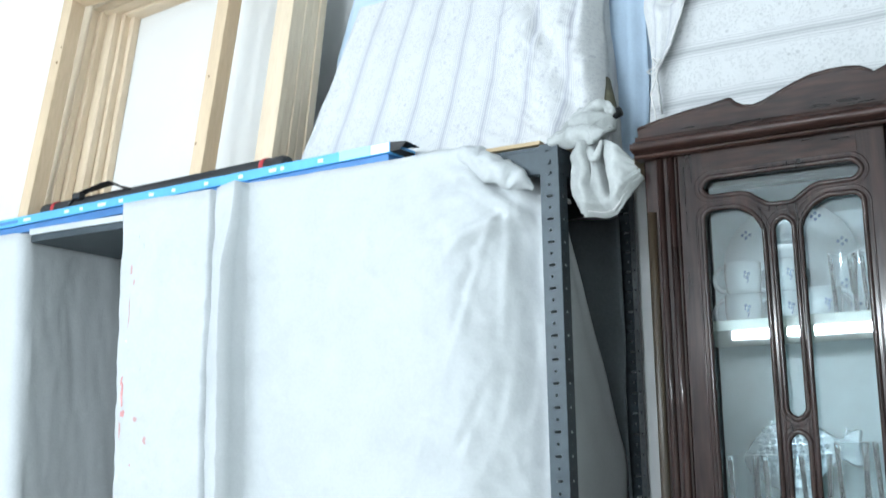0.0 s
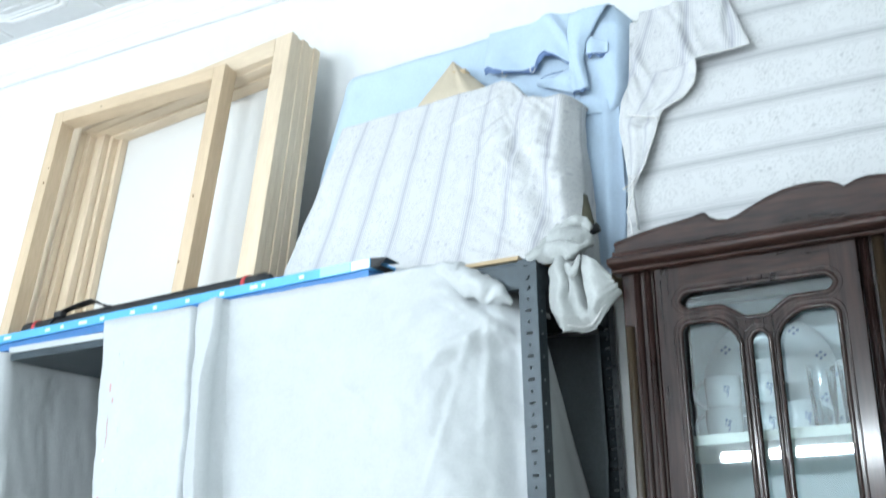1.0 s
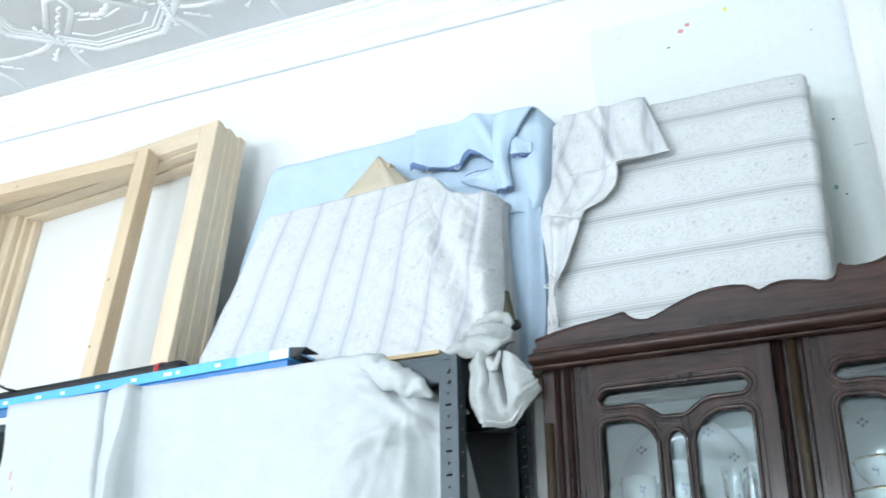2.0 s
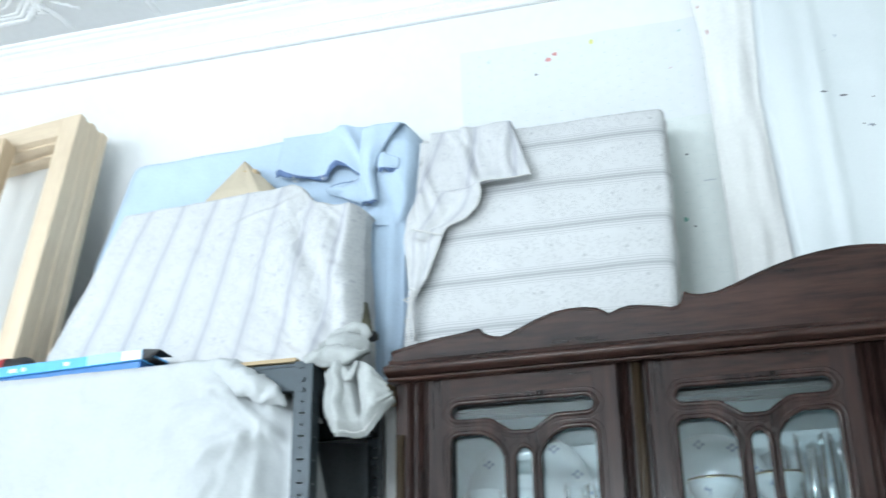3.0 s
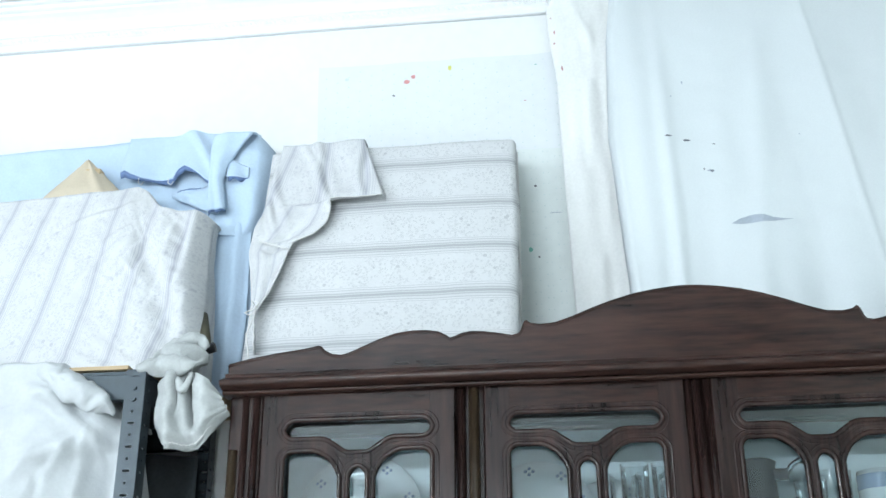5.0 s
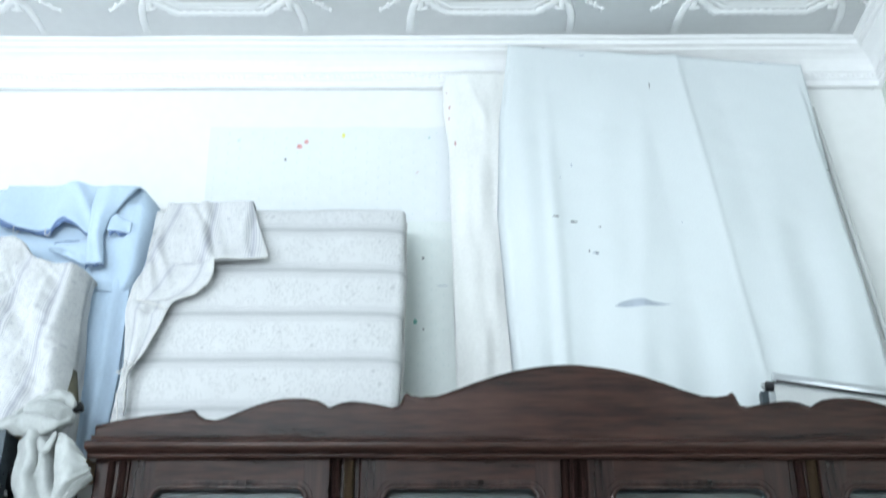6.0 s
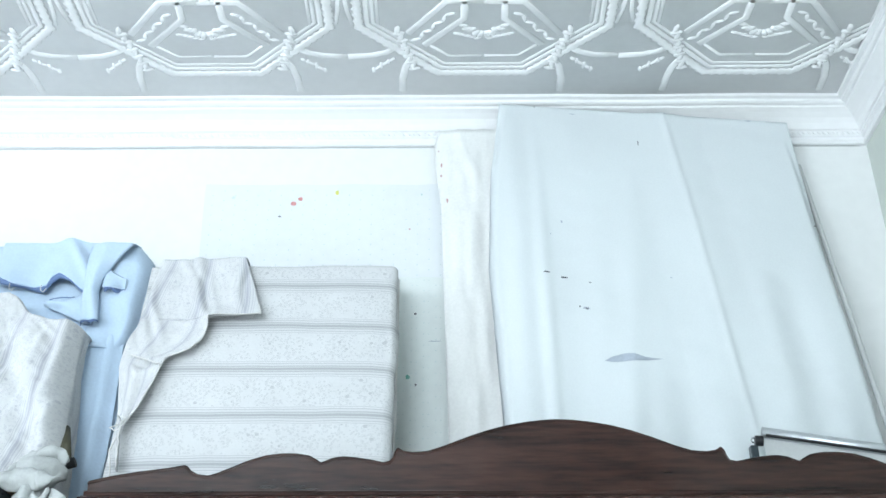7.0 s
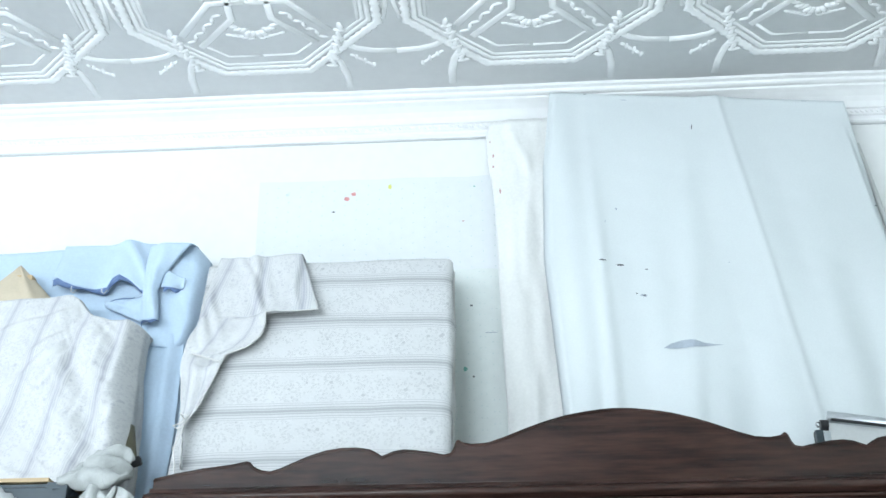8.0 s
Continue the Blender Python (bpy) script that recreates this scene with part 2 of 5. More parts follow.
PINE_WARM = material("honey_pine", (0.60, 0.455, 0.30), 0.55, var=0.08, scale=5, fine=30, bump=0.06, stretch=(6, 6, 0.8), dirt=(0.64, 0.50, 0.35))
PINE_WARM_FLAT = material("honey_pine_rail", (0.60, 0.455, 0.30), 0.55, var=0.08, scale=5, fine=30, bump=0.06, stretch=(0.8, 6, 6), dirt=(0.64, 0.50, 0.35))
KNOT = material("pine_knot", (0.20, 0.11, 0.05), 0.6, var=0.2)
PLY = material("plywood_edge", (0.48, 0.36, 0.22), 0.7, var=0.15, scale=8, fine=60, bump=0.08, stretch=(1, 4, 20))
BOX_BLUE = material("blue_carton", (0.10, 0.42, 0.80), 0.35, var=0.10, scale=9, fine=60, bump=0.03)
BOX_DEEP = material("deep_blue_carton", (0.05, 0.19, 0.46), 0.35, var=0.10, scale=9, fine=60, bump=0.03)
WHITE_PRINT = material("white_print", (0.8, 0.84, 0.86), 0.4, var=0.05, bump=0)
CYAN_PRINT = material("cyan_print", (0.35, 0.75, 0.85), 0.4, var=0.05, bump=0)
BLACK = material("black_nylon", (0.012, 0.013, 0.016), 0.55, var=0.3, scale=20, fine=200, bump=0.1)
RED = material("red_trim", (0.45, 0.03, 0.04), 0.5, var=0.1, bump=0.05)
SILVER = material("dull_aluminium", (0.50, 0.53, 0.55), 0.35, metal=0.6, var=0.1, scale=8, fine=90, bump=0.03)
CHROME = material("chrome", (0.7, 0.72, 0.74), 0.12, metal=1.0, var=0.05, bump=0.0)
CERAMIC = material("white_ceramic", (0.80, 0.82, 0.84), 0.15, var=0.02, bump=0.0, coat=0.3)
CERAMIC_BLUE = material("blue_motif", (0.27, 0.34, 0.50), 0.2, var=0.2, bump=0.0)
GOLD = material("gold_rim", (0.5, 0.36, 0.15), 0.25, metal=0.8, var=0.1, bump=0.0)
PLASTIC = material("translucent_plastic", (0.765, 0.80, 0.825), 0.5, var=0.03, scale=4, fine=40, bump=0.05)
PLASTIC_LOW = material("greenish_plastic", (0.75, 0.80, 0.79), 0.5, var=0.04, scale=5, fine=40, bump=0.08)
STAIN_RED = material("faded_red_stain", (0.62, 0.30, 0.30), 0.9, var=0.25, scale=30, fine=160, bump=0.0)
STAIN_PINK = material("pale_pink_stain", (0.52, 0.33, 0.33), 0.9, var=0.12, scale=30, fine=160, bump=0.0)
STAIN_GREY = material("grey_blue_stain", (0.40, 0.45, 0.52), 0.9, var=0.15, scale=30, fine=160, bump=0.0)
CRACK = material("faint_crack", (0.56, 0.58, 0.60), 0.9, var=0.1, bump=0.0)
STAIN_DARK = material("dark_speck", (0.10, 0.11, 0.13), 0.9, var=0.2, scale=30, fine=160, bump=0.0)
STAIN_YELLOW = material("yellow_dab", (0.72, 0.72, 0.20), 0.8, var=0.1, bump=0.0)
STAIN_GREEN = material("green_dab", (0.20, 0.48, 0.42), 0.8, var=0.1, bump=0.0)
DOT = material("pale_green_dots", (0.66, 0.74, 0.74), 0.6, var=0.1, bump=0.0)
STRIPED = striped_fabric("striped_cotton", (0.60, 0.61, 0.62), (0.41, 0.42, 0.47), period=0.105)
# plain grey copy of the striped cotton, with its shade in the colour
GATHER_SHADE = material("shaded_striped_cotton", (0.43, 0.45, 0.45), 0.97, var=0.10, scale=9, fine=180, bump=0.2, spec=0.08)
STRIPED_MAT = striped_fabric("striped_cushion_cotton", (0.61, 0.62, 0.63), (0.37, 0.38, 0.40), period=0.1205)
SEAM = material("white_cord", (0.66, 0.66, 0.65), 0.9, var=0.06, bump=0.1)
GLASS = clear_glass("door_glass", (0.90, 0.98, 1.0), ior=1.7)
TUMBLER = clear_glass("tumbler_glass", (0.95, 0.97, 0.975), 0.05)
FISH_GLASS = material("pressed_glass", (0.55, 0.60, 0.63), 0.12, var=0.4, scale=60, fine=140, bump=0.6, metal=0.4)
TUBE = glowing("lit_tube", LAMP_COL, 14)


def blobs(items):
    """Many small ellipsoids as one bmesh: (centre, size, turn about z, tilt about y)."""
    base = bmesh.new()
    bmesh.ops.create_icosphere(base, subdivisions=1, radius=1)
    vs = [v.co.copy() for v in base.verts]
    fs = [[v.index for v in f.verts] for f in base.faces]
    base.free()
    verts, faces = [], []
    for c, size, turn, tilt in items:
        m = Matrix.LocRotScale(c, Euler((0, tilt, turn)), size)
        n = len(verts)
        verts += [m @ v for v in vs]
        faces += [[n + i for i in f] for f in fs]
    me = bpy.data.meshes.new("tmp")
    me.from_pydata(verts, [], faces)
    bm = bmesh.new()
    bm.from_mesh(me)
    bpy.data.meshes.remove(me)
    return bm


# ---------- structure ----------
structure("wall_north", block((WEST - 0.2, WALL_Y, 0), (EAST + 0.2, WALL_Y + 0.2, CEIL)), PLASTER, "white painted plaster wall behind the cabinet")
structure("wall_east", block((EAST, SOUTH - 0.2, 0), (EAST + 0.2, WALL_Y, CEIL)), PLASTER_EAST, "pale greenish white side wall, its weaker light put into the colour")
structure("wall_west", block((WEST - 0.2, SOUTH - 0.2, 0), (WEST, WALL_Y, CEIL)), PLASTER, "white painted plaster side wall")
structure("wall_south", block((WEST, SOUTH - 0.2, 0), (EAST, SOUTH, CEIL)), PLASTER, "white painted plaster wall with a tube light")
structure("floor", block((WEST - 0.2, SOUTH - 0.2, -0.1), (EAST + 0.2, WALL_Y + 0.2, 0)), FLOOR, "plain pale tiled floor of the room")


def resample(points, step, closed=True):
    out = []
    pts = list(points) + ([points[0]] if closed else [])
    for a, b in zip(pts, pts[1:]):
        a, b = Vector(a), Vector(b)
        n = max(1, round((b - a).length / step))
        out += [tuple(a.lerp(b, k / n)) for k in range(n)]
    return out if closed else out + [tuple(pts[-1])]


def ceiling_unit(cx, cy):
    """Octagonal strapwork of the moulded ceiling, mirrored about its centre."""
    bms, dots = [], []

    def octagon(inset, z):
        h, b, c = 0.31 - inset, 0.115 - inset * 0.42, 0.13 - inset * 0.42
        return [(cx + x, cy + y, z) for x, y in ((-b, h), (b, h), (h, c), (h, -c), (b, -h), (-b, -h), (-h, -c), (-h, c))]

    rope = resample(octagon(0.0, CEIL - 0.004), 0.0075)
    bms.append(curve_bm([rope], bevel=0.0125, flat=False, radii=[0.78 + 0.42 * (n % 3 == 0) + 0.2 * (n % 3 == 1) for n in range(len(rope))]))
    bms.append(curve_bm([octagon(0.021, CEIL - 0.002)], bevel=0.0075, flat=False))
    bms.append(curve_bm([octagon(0.036, CEIL)], bevel=0.0055, flat=False))
    for sx in (-1, 1):
        for sy in (-1, 1):
            def P(x, y, z=CEIL - 0.001):
                return (cx + sx * x, cy + sy * (y + 0.07), z)
            lines = [
                ([P(0.003, 0.172), P(0.088, 0.172), P(0.135, 0.130)], 0.0045),
                ([P(0.262, 0.05), P(0.262, -0.03), P(0.262, -0.067)], 0.0045),
                ([P(0.188, 0.085), P(0.095, -0.028), P(0.004, -0.030)], 0.0105),
                ([P(0.148, 0.130), P(0.050, 0.032), P(0.048, -0.066)], 0.0105),
                ([P(0.180, 0.178), P(0.198, 0.215), P(0.207, 0.26), P(0.209, 0.318)], 0.0105),
                ([P(0.215, 0.135), P(0.245, 0.158), P(0.285, 0.170), P(0.345, 0.174)], 0.0105),
                ([P(0.325, 0.05), P(0.335, 0.0), P(0.340, -0.067)], 0.006),
            ]
            bms += [curve_bm([ln], bevel=r, flat=False, closed=False) for ln, r in lines]
            for k in range(6):
                dots.append((P(0.232 + 0.010 * k, 0.186 + 0.0085 * k), (0.017 - 0.002 * abs(k - 3), 0.0062, 0.010), sx * sy * (0.7 + 0.9 * (k % 2)), 0))
            for k in range(7):
                dots.append((P(0.168 - 0.014 * k, 0.108 - 0.0155 * k), (0.016, 0.0065, 0.010), sx * sy * (0.25 + 1.1 * (k % 2)), 0))
            for k in range(5):
                dots.append((P(0.008 + 0.011 * k, 0.088 - 0.008 * k + 0.004 * (k % 2)), (0.016, 0.0120 - 0.0012 * k, 0.012), sx * sy * (1.1 - 0.32 * k), 0))
                dots.append((P(0.014 + 0.013 * k, 0.103 - 0.004 * k), (0.013, 0.006, 0.009), sx * sy * (0.2 - 0.1 * k), 0))
            for k in range(12):
                a = k / 11
                dots.append((P(0.195 + 0.04 * (a - 0.5), 0.145 - 0.10 * (a - 0.5) * 1.5, CEIL - 0.008), (0.019, 0.009, 0.013), sx * sy * (0.2 + 1.2 * (k % 2)), 0))
            for k in range(4):
                dots.append((P(0.07 + 0.012 * k, -0.055 + 0.004 * k), (0.009, 0.006, 0.006), sx * sy * (0.5 + 0.8 * (k % 2)), 0))
    ring = [(cx + 0.035 * math.cos(a * math.pi / 8), cy + 0.045 * math.sin(a * math.pi / 8), CEIL - 0.001) for a in range(16)]
    bms.append(curve_bm([ring], bevel=0.008, flat=False))
    bms.append(blobs(dots))
    out = join(*bms)
    for v in out.verts:
        v.co.z = CEIL + (v.co.z - CEIL) * 0.31
    return out


ceiling_bm = block((WEST - 0.2, SOUTH - 0.2, CEIL), (EAST + 0.2, WALL_Y + 0.2, CEIL + 0.15))
unit = bpy.data.meshes.new("tmp")
u_bm = ceiling_unit(0, 0)
u_bm.to_mesh(unit)
u_bm.free()
for row in range(2):
    for k in range(-5, 2):
        n0 = len(ceiling_bm.verts)
        ceiling_bm.from_mesh(unit)
        ceiling_bm.verts.ensure_lookup_table()
        bmesh.ops.translate(ceiling_bm, verts=ceiling_bm.verts[n0:], vec=(0.66 + 0.692 * k, -0.07 - 0.692 * row, 0))
bpy.data.meshes.remove(unit)
structure("ceiling", ceiling_bm, GYPSUM, "white moulded gypsum ceiling with octagonal relief", smooth=True)

PROFILE = [(0, 3.138), (-0.010, 3.138), (-0.013, 3.143), (-0.010, 3.150), (-0.006, 3.152), (-0.006, 3.160), (-0.012, 3.163), (-0.012, 3.179), (-0.018, 3.181), (-0.020, 3.186),
           (-0.024, 3.196), (-0.033, 3.208), (-0.046, 3.218), (-0.058, 3.224), (-0.060, 3.229), (-0.068, 3.230), (-0.073, 3.234), (-0.073, 3.241), (-0.084, 3.243), (-0.086, 3.2498), (0, 3.2498)]


def moulding_run(name, place, length, label):
    bm = bmesh.new()
    ends = [[bm.verts.new(place(s, d, z)) for d, z in PROFILE] for s in np.linspace(0, length, 60)]
    for k, z_off in enumerate(ends):
        for v in z_off:
            v.co.z += 0.0022 * wob(k * 0.3, 0, 0, 1.0)
    for a, b in zip(ends, ends[1:]):
        for i in range(len(PROFILE) - 1):
            bm.faces.new((a[i], a[i + 1], b[i + 1], b[i]))
    ob = structure(name, bm, GYPSUM, label)
    if abs(place(1, 0, 0)[0] - place(0, 0, 0)[0]) > 0.5:
        line = [(WEST + s, WALL_Y - 0.001, 3.1362 + 0.0025 * wob(s * 1.2, 0, 0, 1.0, 3)) for s in np.linspace(0.02, length - 0.02, 90)]
        part("joint_crack", curve_bm([line], bevel=0.0009, flat=False, closed=False), CRACK, ob, "thin grey crack under the cornice")
    beads = []
    for k in range(int(length / 0.0135)):
        c = place(k * 0.0135, -0.0125, 3.171)
        alongx = abs(place(1, 0, 0)[0] - place(0, 0, 0)[0]) > 0.5
        beads.append((c, (0.0095, 0.0035, 0.0045) if alongx else (0.0035, 0.0095, 0.0045), 0, 0.75 if alongx else 0))
    part("rope_bead", blobs(beads), GYPSUM, ob, "", smooth=True)
    return ob


moulding_run("cornice_north", lambda s, d, z: (WEST + s, WALL_Y + d, z), EAST - WEST, "white gypsum cornice with rope moulding")
moulding_run("cornice_east", lambda s, d, z: (EAST + d, WALL_Y - s, z), 3.5, "white gypsum cornice with rope moulding")

# tube light on the far wall, seen as a reflection in the cabinet glass
tube_light = thing("tube_light", (-0.35, SOUTH, 2.05), "lit white fluorescent tube light on the wall", "lamp", "tube lights")
part("housing", block((-0.98, SOUTH, 2.02), (0.28, SOUTH + 0.05, 2.08), 0.006), WHITE_PRINT, tube_light)
part("tube", rod((-0.95, SOUTH + 0.075, 2.05), (0.25, SOUTH + 0.075, 2.05), 0.016), TUBE, tube_light, "glowing glass tube", smooth=True)
for cap_x in (-0.97, 0.25):
    part("end_cap", block((cap_x, SOUTH + 0.05, 2.03), (cap_x + 0.02, SOUTH + 0.095, 2.07), 0.004), WHITE_PRINT, tube_light)

# second tube is added, unseen; placed left because right-facing sides are darker
copy_thing(tube_light, pose(-2.45, SOUTH, 2.45))

# ---------- display cabinet ----------
CAB_L, CAB_R, CAB_D = -0.112, 1.680, 0.40
cab = thing("display_cabinet", (0.785, 0.2, 0), "dark mahogany glazed display cabinet with a carved crest", "cabinet")
part("side_panel", block((CAB_L, 0.015, 0.0), (CAB_L + 0.022, CAB_D, 2.03), 0.003), MAHOGANY_UP, cab)
part("side_panel", block((CAB_R - 0.022, 0.015, 0.0), (CAB_R, CAB_D, 2.03), 0.003), MAHOGANY_UP, cab)
part("back_panel", block((CAB_L + 0.022, 0.385, 0.0), (CAB_R - 0.022, CAB_D, 2.03)), INNER, cab, "pale painted back panel")
part("top_board", block((CAB_L - 0.005, 0.012, 2.031), (CAB_R + 0.005, CAB_D, 2.05), 0.003), MAHOGANY, cab)
part("top_lining", block((CAB_L + 0.022, 0.02, 2.012), (CAB_R - 0.022, 0.385, 2.031)), MAHOGANY, cab)
part("base_front", block((CAB_L, 0.0, 0.0), (CAB_R, 0.02, 1.055), 0.003), MAHOGANY, cab)
for sz in (1.062, 1.30, 1.668):
    part("shelf", block((CAB_L + 0.022, 0.045, sz), (CAB_R - 0.022, 0.385, sz + 0.02), 0.002), SHELF, cab, "cream painted shelf")
for wx in (0.350, 0.785, 1.220):
    part("partition", block((wx - 0.009, 0.03, 1.082), (wx + 0.009, 0.385, 2.012)), INNER, cab)

# corner stile with rounded reeds
for side, x0 in ((1, CAB_L), (-1, CAB_R)):
    a, b = sorted((x0, x0 + side * 0.065))
    part("corner_stile", block((a, 0.002, 1.055), (b, 0.03, 2.012), 0.003), MAHOGANY_UP, cab)
    for off, r in ((0.011, 0.0095), (0.032, 0.007), (0.053, 0.0075)):
        part("reed", rod((x0 + side * off, 0.002, 1.06), (x0 + side * off, 0.002, 2.008 if off > 0.02 else 1.90), r, 12), WALNUT_STRIP if off < 0.02 else MAHOGANY_UP, cab, smooth=True)
for strip_x, offs in ((0.3575, (-0.016, 0.008)), (0.785, (-0.018, 0.0, 0.018)), (1.2125, (-0.008, 0.016))):
    part("divider", block((strip_x - 0.027, 0.008, 1.055), (strip_x + 0.027, 0.03, 2.012), 0.002), MAHOGANY_UP, cab)
    for n, off in enumerate(offs):
        part("reed", rod((strip_x + off, 0.005, 1.06), (strip_x + off, 0.005, 2.010), 0.0105 if n else 0.0085, 12), WALNUT_STRIP if n == 1 and len(offs) == 2 else MAHOGANY_UP, cab, smooth=True)

# crest board: half profile, mirrored about the middle
half = [(-0.117, 2.046), (-0.117, 2.070), (-0.075, 2.080), (-0.021, 2.089), (0.030, 2.095), (0.062, 2.101), (0.069, 2.099), (0.076, 2.091), (0.090, 2.085), (0.108, 2.084), (0.125, 2.089), (0.150, 2.100), (0.183, 2.114),
        (0.215, 2.124), (0.245, 2.128), (0.275, 2.128), (0.300, 2.124), (0.315, 2.116), (0.323, 2.110), (0.331, 2.113), (0.345, 2.119), (0.365, 2.122), (0.390, 2.120), (0.420, 2.115), (0.443, 2.110), (0.455, 2.113),
        (0.462, 2.122), (0.467, 2.137), (0.471, 2.139), (0.480, 2.133), (0.498, 2.130), (0.527, 2.132), (0.560, 2.143), (0.600, 2.159), (0.640, 2.173), (0.680, 2.184), (0.720, 2.191), (0.755, 2.195), (0.778, 2.196)]
MID = 0.778
half = [(x, z - 0.0045 * bump01(x, 0.06, 0.12)) for x, z in half]
crest = half + [(2 * MID - x + (0.013 if n < 2 else 0.006), z) for n, (x, z) in reversed(list(enumerate(half[:-1])))]
crest[-1] = (CAB_R + 0.004, crest[-1][1])
part("crest_board", curve_bm([crest], extrude=0.011, bevel=0.003, y=0.0), MAHOGANY, cab, "crest board with a scalloped top edge")
rim = [(x, -0.0125, z - 0.006) for x, z in crest[1:-1]]
part("crest_bead", curve_bm([rim], bevel=0.0028, flat=False, closed=False), MAHOGANY, cab, smooth=True)

cor = [(0.012, 2.050), (-0.013, 2.050), (-0.015, 2.044), (-0.0155, 2.040), (-0.024, 2.038), (-0.030, 2.035), (-0.034, 2.031)]
cor += [(-0.041 - 0.009 * math.sin(a), 2.0225 + 0.0075 * math.cos(a)) for a in np.linspace(0.0, math.pi, 9)]
cor += [(-0.034, 2.0135), (-0.030, 2.0125)] + [(-0.019 - 0.006 * math.sin(a), 2.0085 + 0.0045 * math.cos(a)) for a in np.linspace(0.0, math.pi, 6)] + [(-0.006, 2.004), (0.012, 2.004)]
bm = bmesh.new()
ends = [[bm.verts.new((x, y, z)) for y, z in cor] for x in (CAB_L - 0.010, CAB_R + 0.010)]
for i in range(len(cor)):
    j = (i + 1) % len(cor)
    bm.faces.new((ends[0][i], ends[0][j], ends[1][j], ends[1][i]))
bm.faces.new(ends[0]), bm.faces.new(ends[1])
part("cornice_moulding", bm, MAHOGANY, cab, "stepped glossy cornice moulding", smooth=True, sharp=38)

# doors with four shaped lights each
TOPL = fillet([(0.0, 1.953, 0.018), (0.286, 1.953, 0.018), (0.286, 1.917, 0.016), (0.205, 1.917, 0.030), (0.165, 1.889, 0.020), (0.121, 1.889, 0.020), (0.081, 1.917, 0.030), (0.0, 1.917, 0.016)])
LEFT = fillet([(0.0, 1.893, 0.016), (0.110, 1.893, 0.050), (0.113, 1.12, 0.02), (0.004, 1.12, 0.02)])
RIGHT = fillet([(0.286, 1.893, 0.016), (0.286, 1.12, 0.02), (0.176, 1.12, 0.02), (0.176, 1.893, 0.050)])
CEN = fillet([(0.127, 1.863, 0.018), (0.163, 1.863, 0.018), (0.165, 1.500, 0.018), (0.129, 1.500, 0.018)])
CEN2 = fillet([(0.128, 1.478, 0.018), (0.164, 1.478, 0.018), (0.164, 1.12, 0.018), (0.128, 1.12, 0.018)])
LIGHTS = (TOPL, LEFT, RIGHT, CEN, CEN2)


def grown(loop, d):
    c = Vector((sum(p[0] for p in loop) / len(loop), sum(p[1] for p in loop) / len(loop)))
    n, out = len(loop), []
    for i in range(n):
        a, p, b = Vector(loop[i - 1]), Vector(loop[i]), Vector(loop[(i + 1) % n])
        t = (b - a).normalized()
        nor = Vector((t.y, -t.x))
        out.append(tuple(p + nor * d))
    area = sum(loop[i - 1][0] * loop[i][1] - loop[i][0] * loop[i - 1][1] for i in range(n))
    return out if area > 0 else grown(loop[::-1], d)


meshes = {}
for dx in (0.0, 0.430, 0.853, 1.283):
    def put(name, key, make, mat, parent, label="", smooth=False, shadow=True):
        if key not in meshes:
            ob = part(name, make(), mat, parent, label, smooth, local=True)
            meshes[key] = ob.data
        else:
            ob = new(name, meshes[key])
            ob.parent = parent
            tagged(ob, label)
        ob.visible_shadow = shadow
        return ob
    base = Matrix.Translation((-0.785, -0.2, 0))

    def shifted(bm):
        bm.transform(base)
        return bm
    outer = [(-0.044, 1.062), (0.330, 1.062), (0.330, 2.008), (-0.044, 2.008)]
    door = put("door", "door", lambda: shifted(curve_bm([outer, *LIGHTS], extrude=0.011, bevel=0.0022, y=0.008)), MAHOGANY_UP, cab, "glazed door with shaped lights")
    door.location.x = dx
    put("top_rail", "rail", lambda: shifted(block((0.004, -0.0058, 1.966), (0.282, 0.0, 2.0035), 0.0006)), MAHOGANY, door)
    for k, loop in enumerate(LIGHTS):
        put("moulding", "bead%d" % k, lambda: shifted(curve_bm([[(x, -0.004, z) for x, z in grown(loop, 0.001)]], bevel=0.0052, res=2, flat=False)), MAHOGANY_UP, door, smooth=True)
        put("moulding", "step%d" % k, lambda: shifted(curve_bm([[(x, -0.0035, z) for x, z in grown(loop, 0.0125)]], bevel=0.0028, res=1, flat=False)), MAHOGANY_UP, door, smooth=True)
        put("pane", "pane%d" % k, lambda: shifted(curve_bm([loop], extrude=0.0015, y=0.012)), GLASS, door, "clear glass pane", shadow=False)

# ---------- crockery in the cabinet ----------
SH_T, SH_L = 1.6885, 1.3205


def motif(parent, c, r, normal_y=-1):
    items = []
    for k in range(4):
        a = k * 1.57 + 0.4
        items.append(((c[0] + r * 0.55 * math.cos(a), c[1], c[2] + r * 0.55 * math.sin(a)), (r * 0.42, 0.0012, r * 0.42), 0, 0))
    items.append(((c[0] + r * 0.3, c[1], c[2] - r * 1.3), (r * 0.15, 0.001, r * 0.6), 0, 0.4))
    part("motif", blobs(items), CERAMIC_BLUE, parent, "small blue flower print")


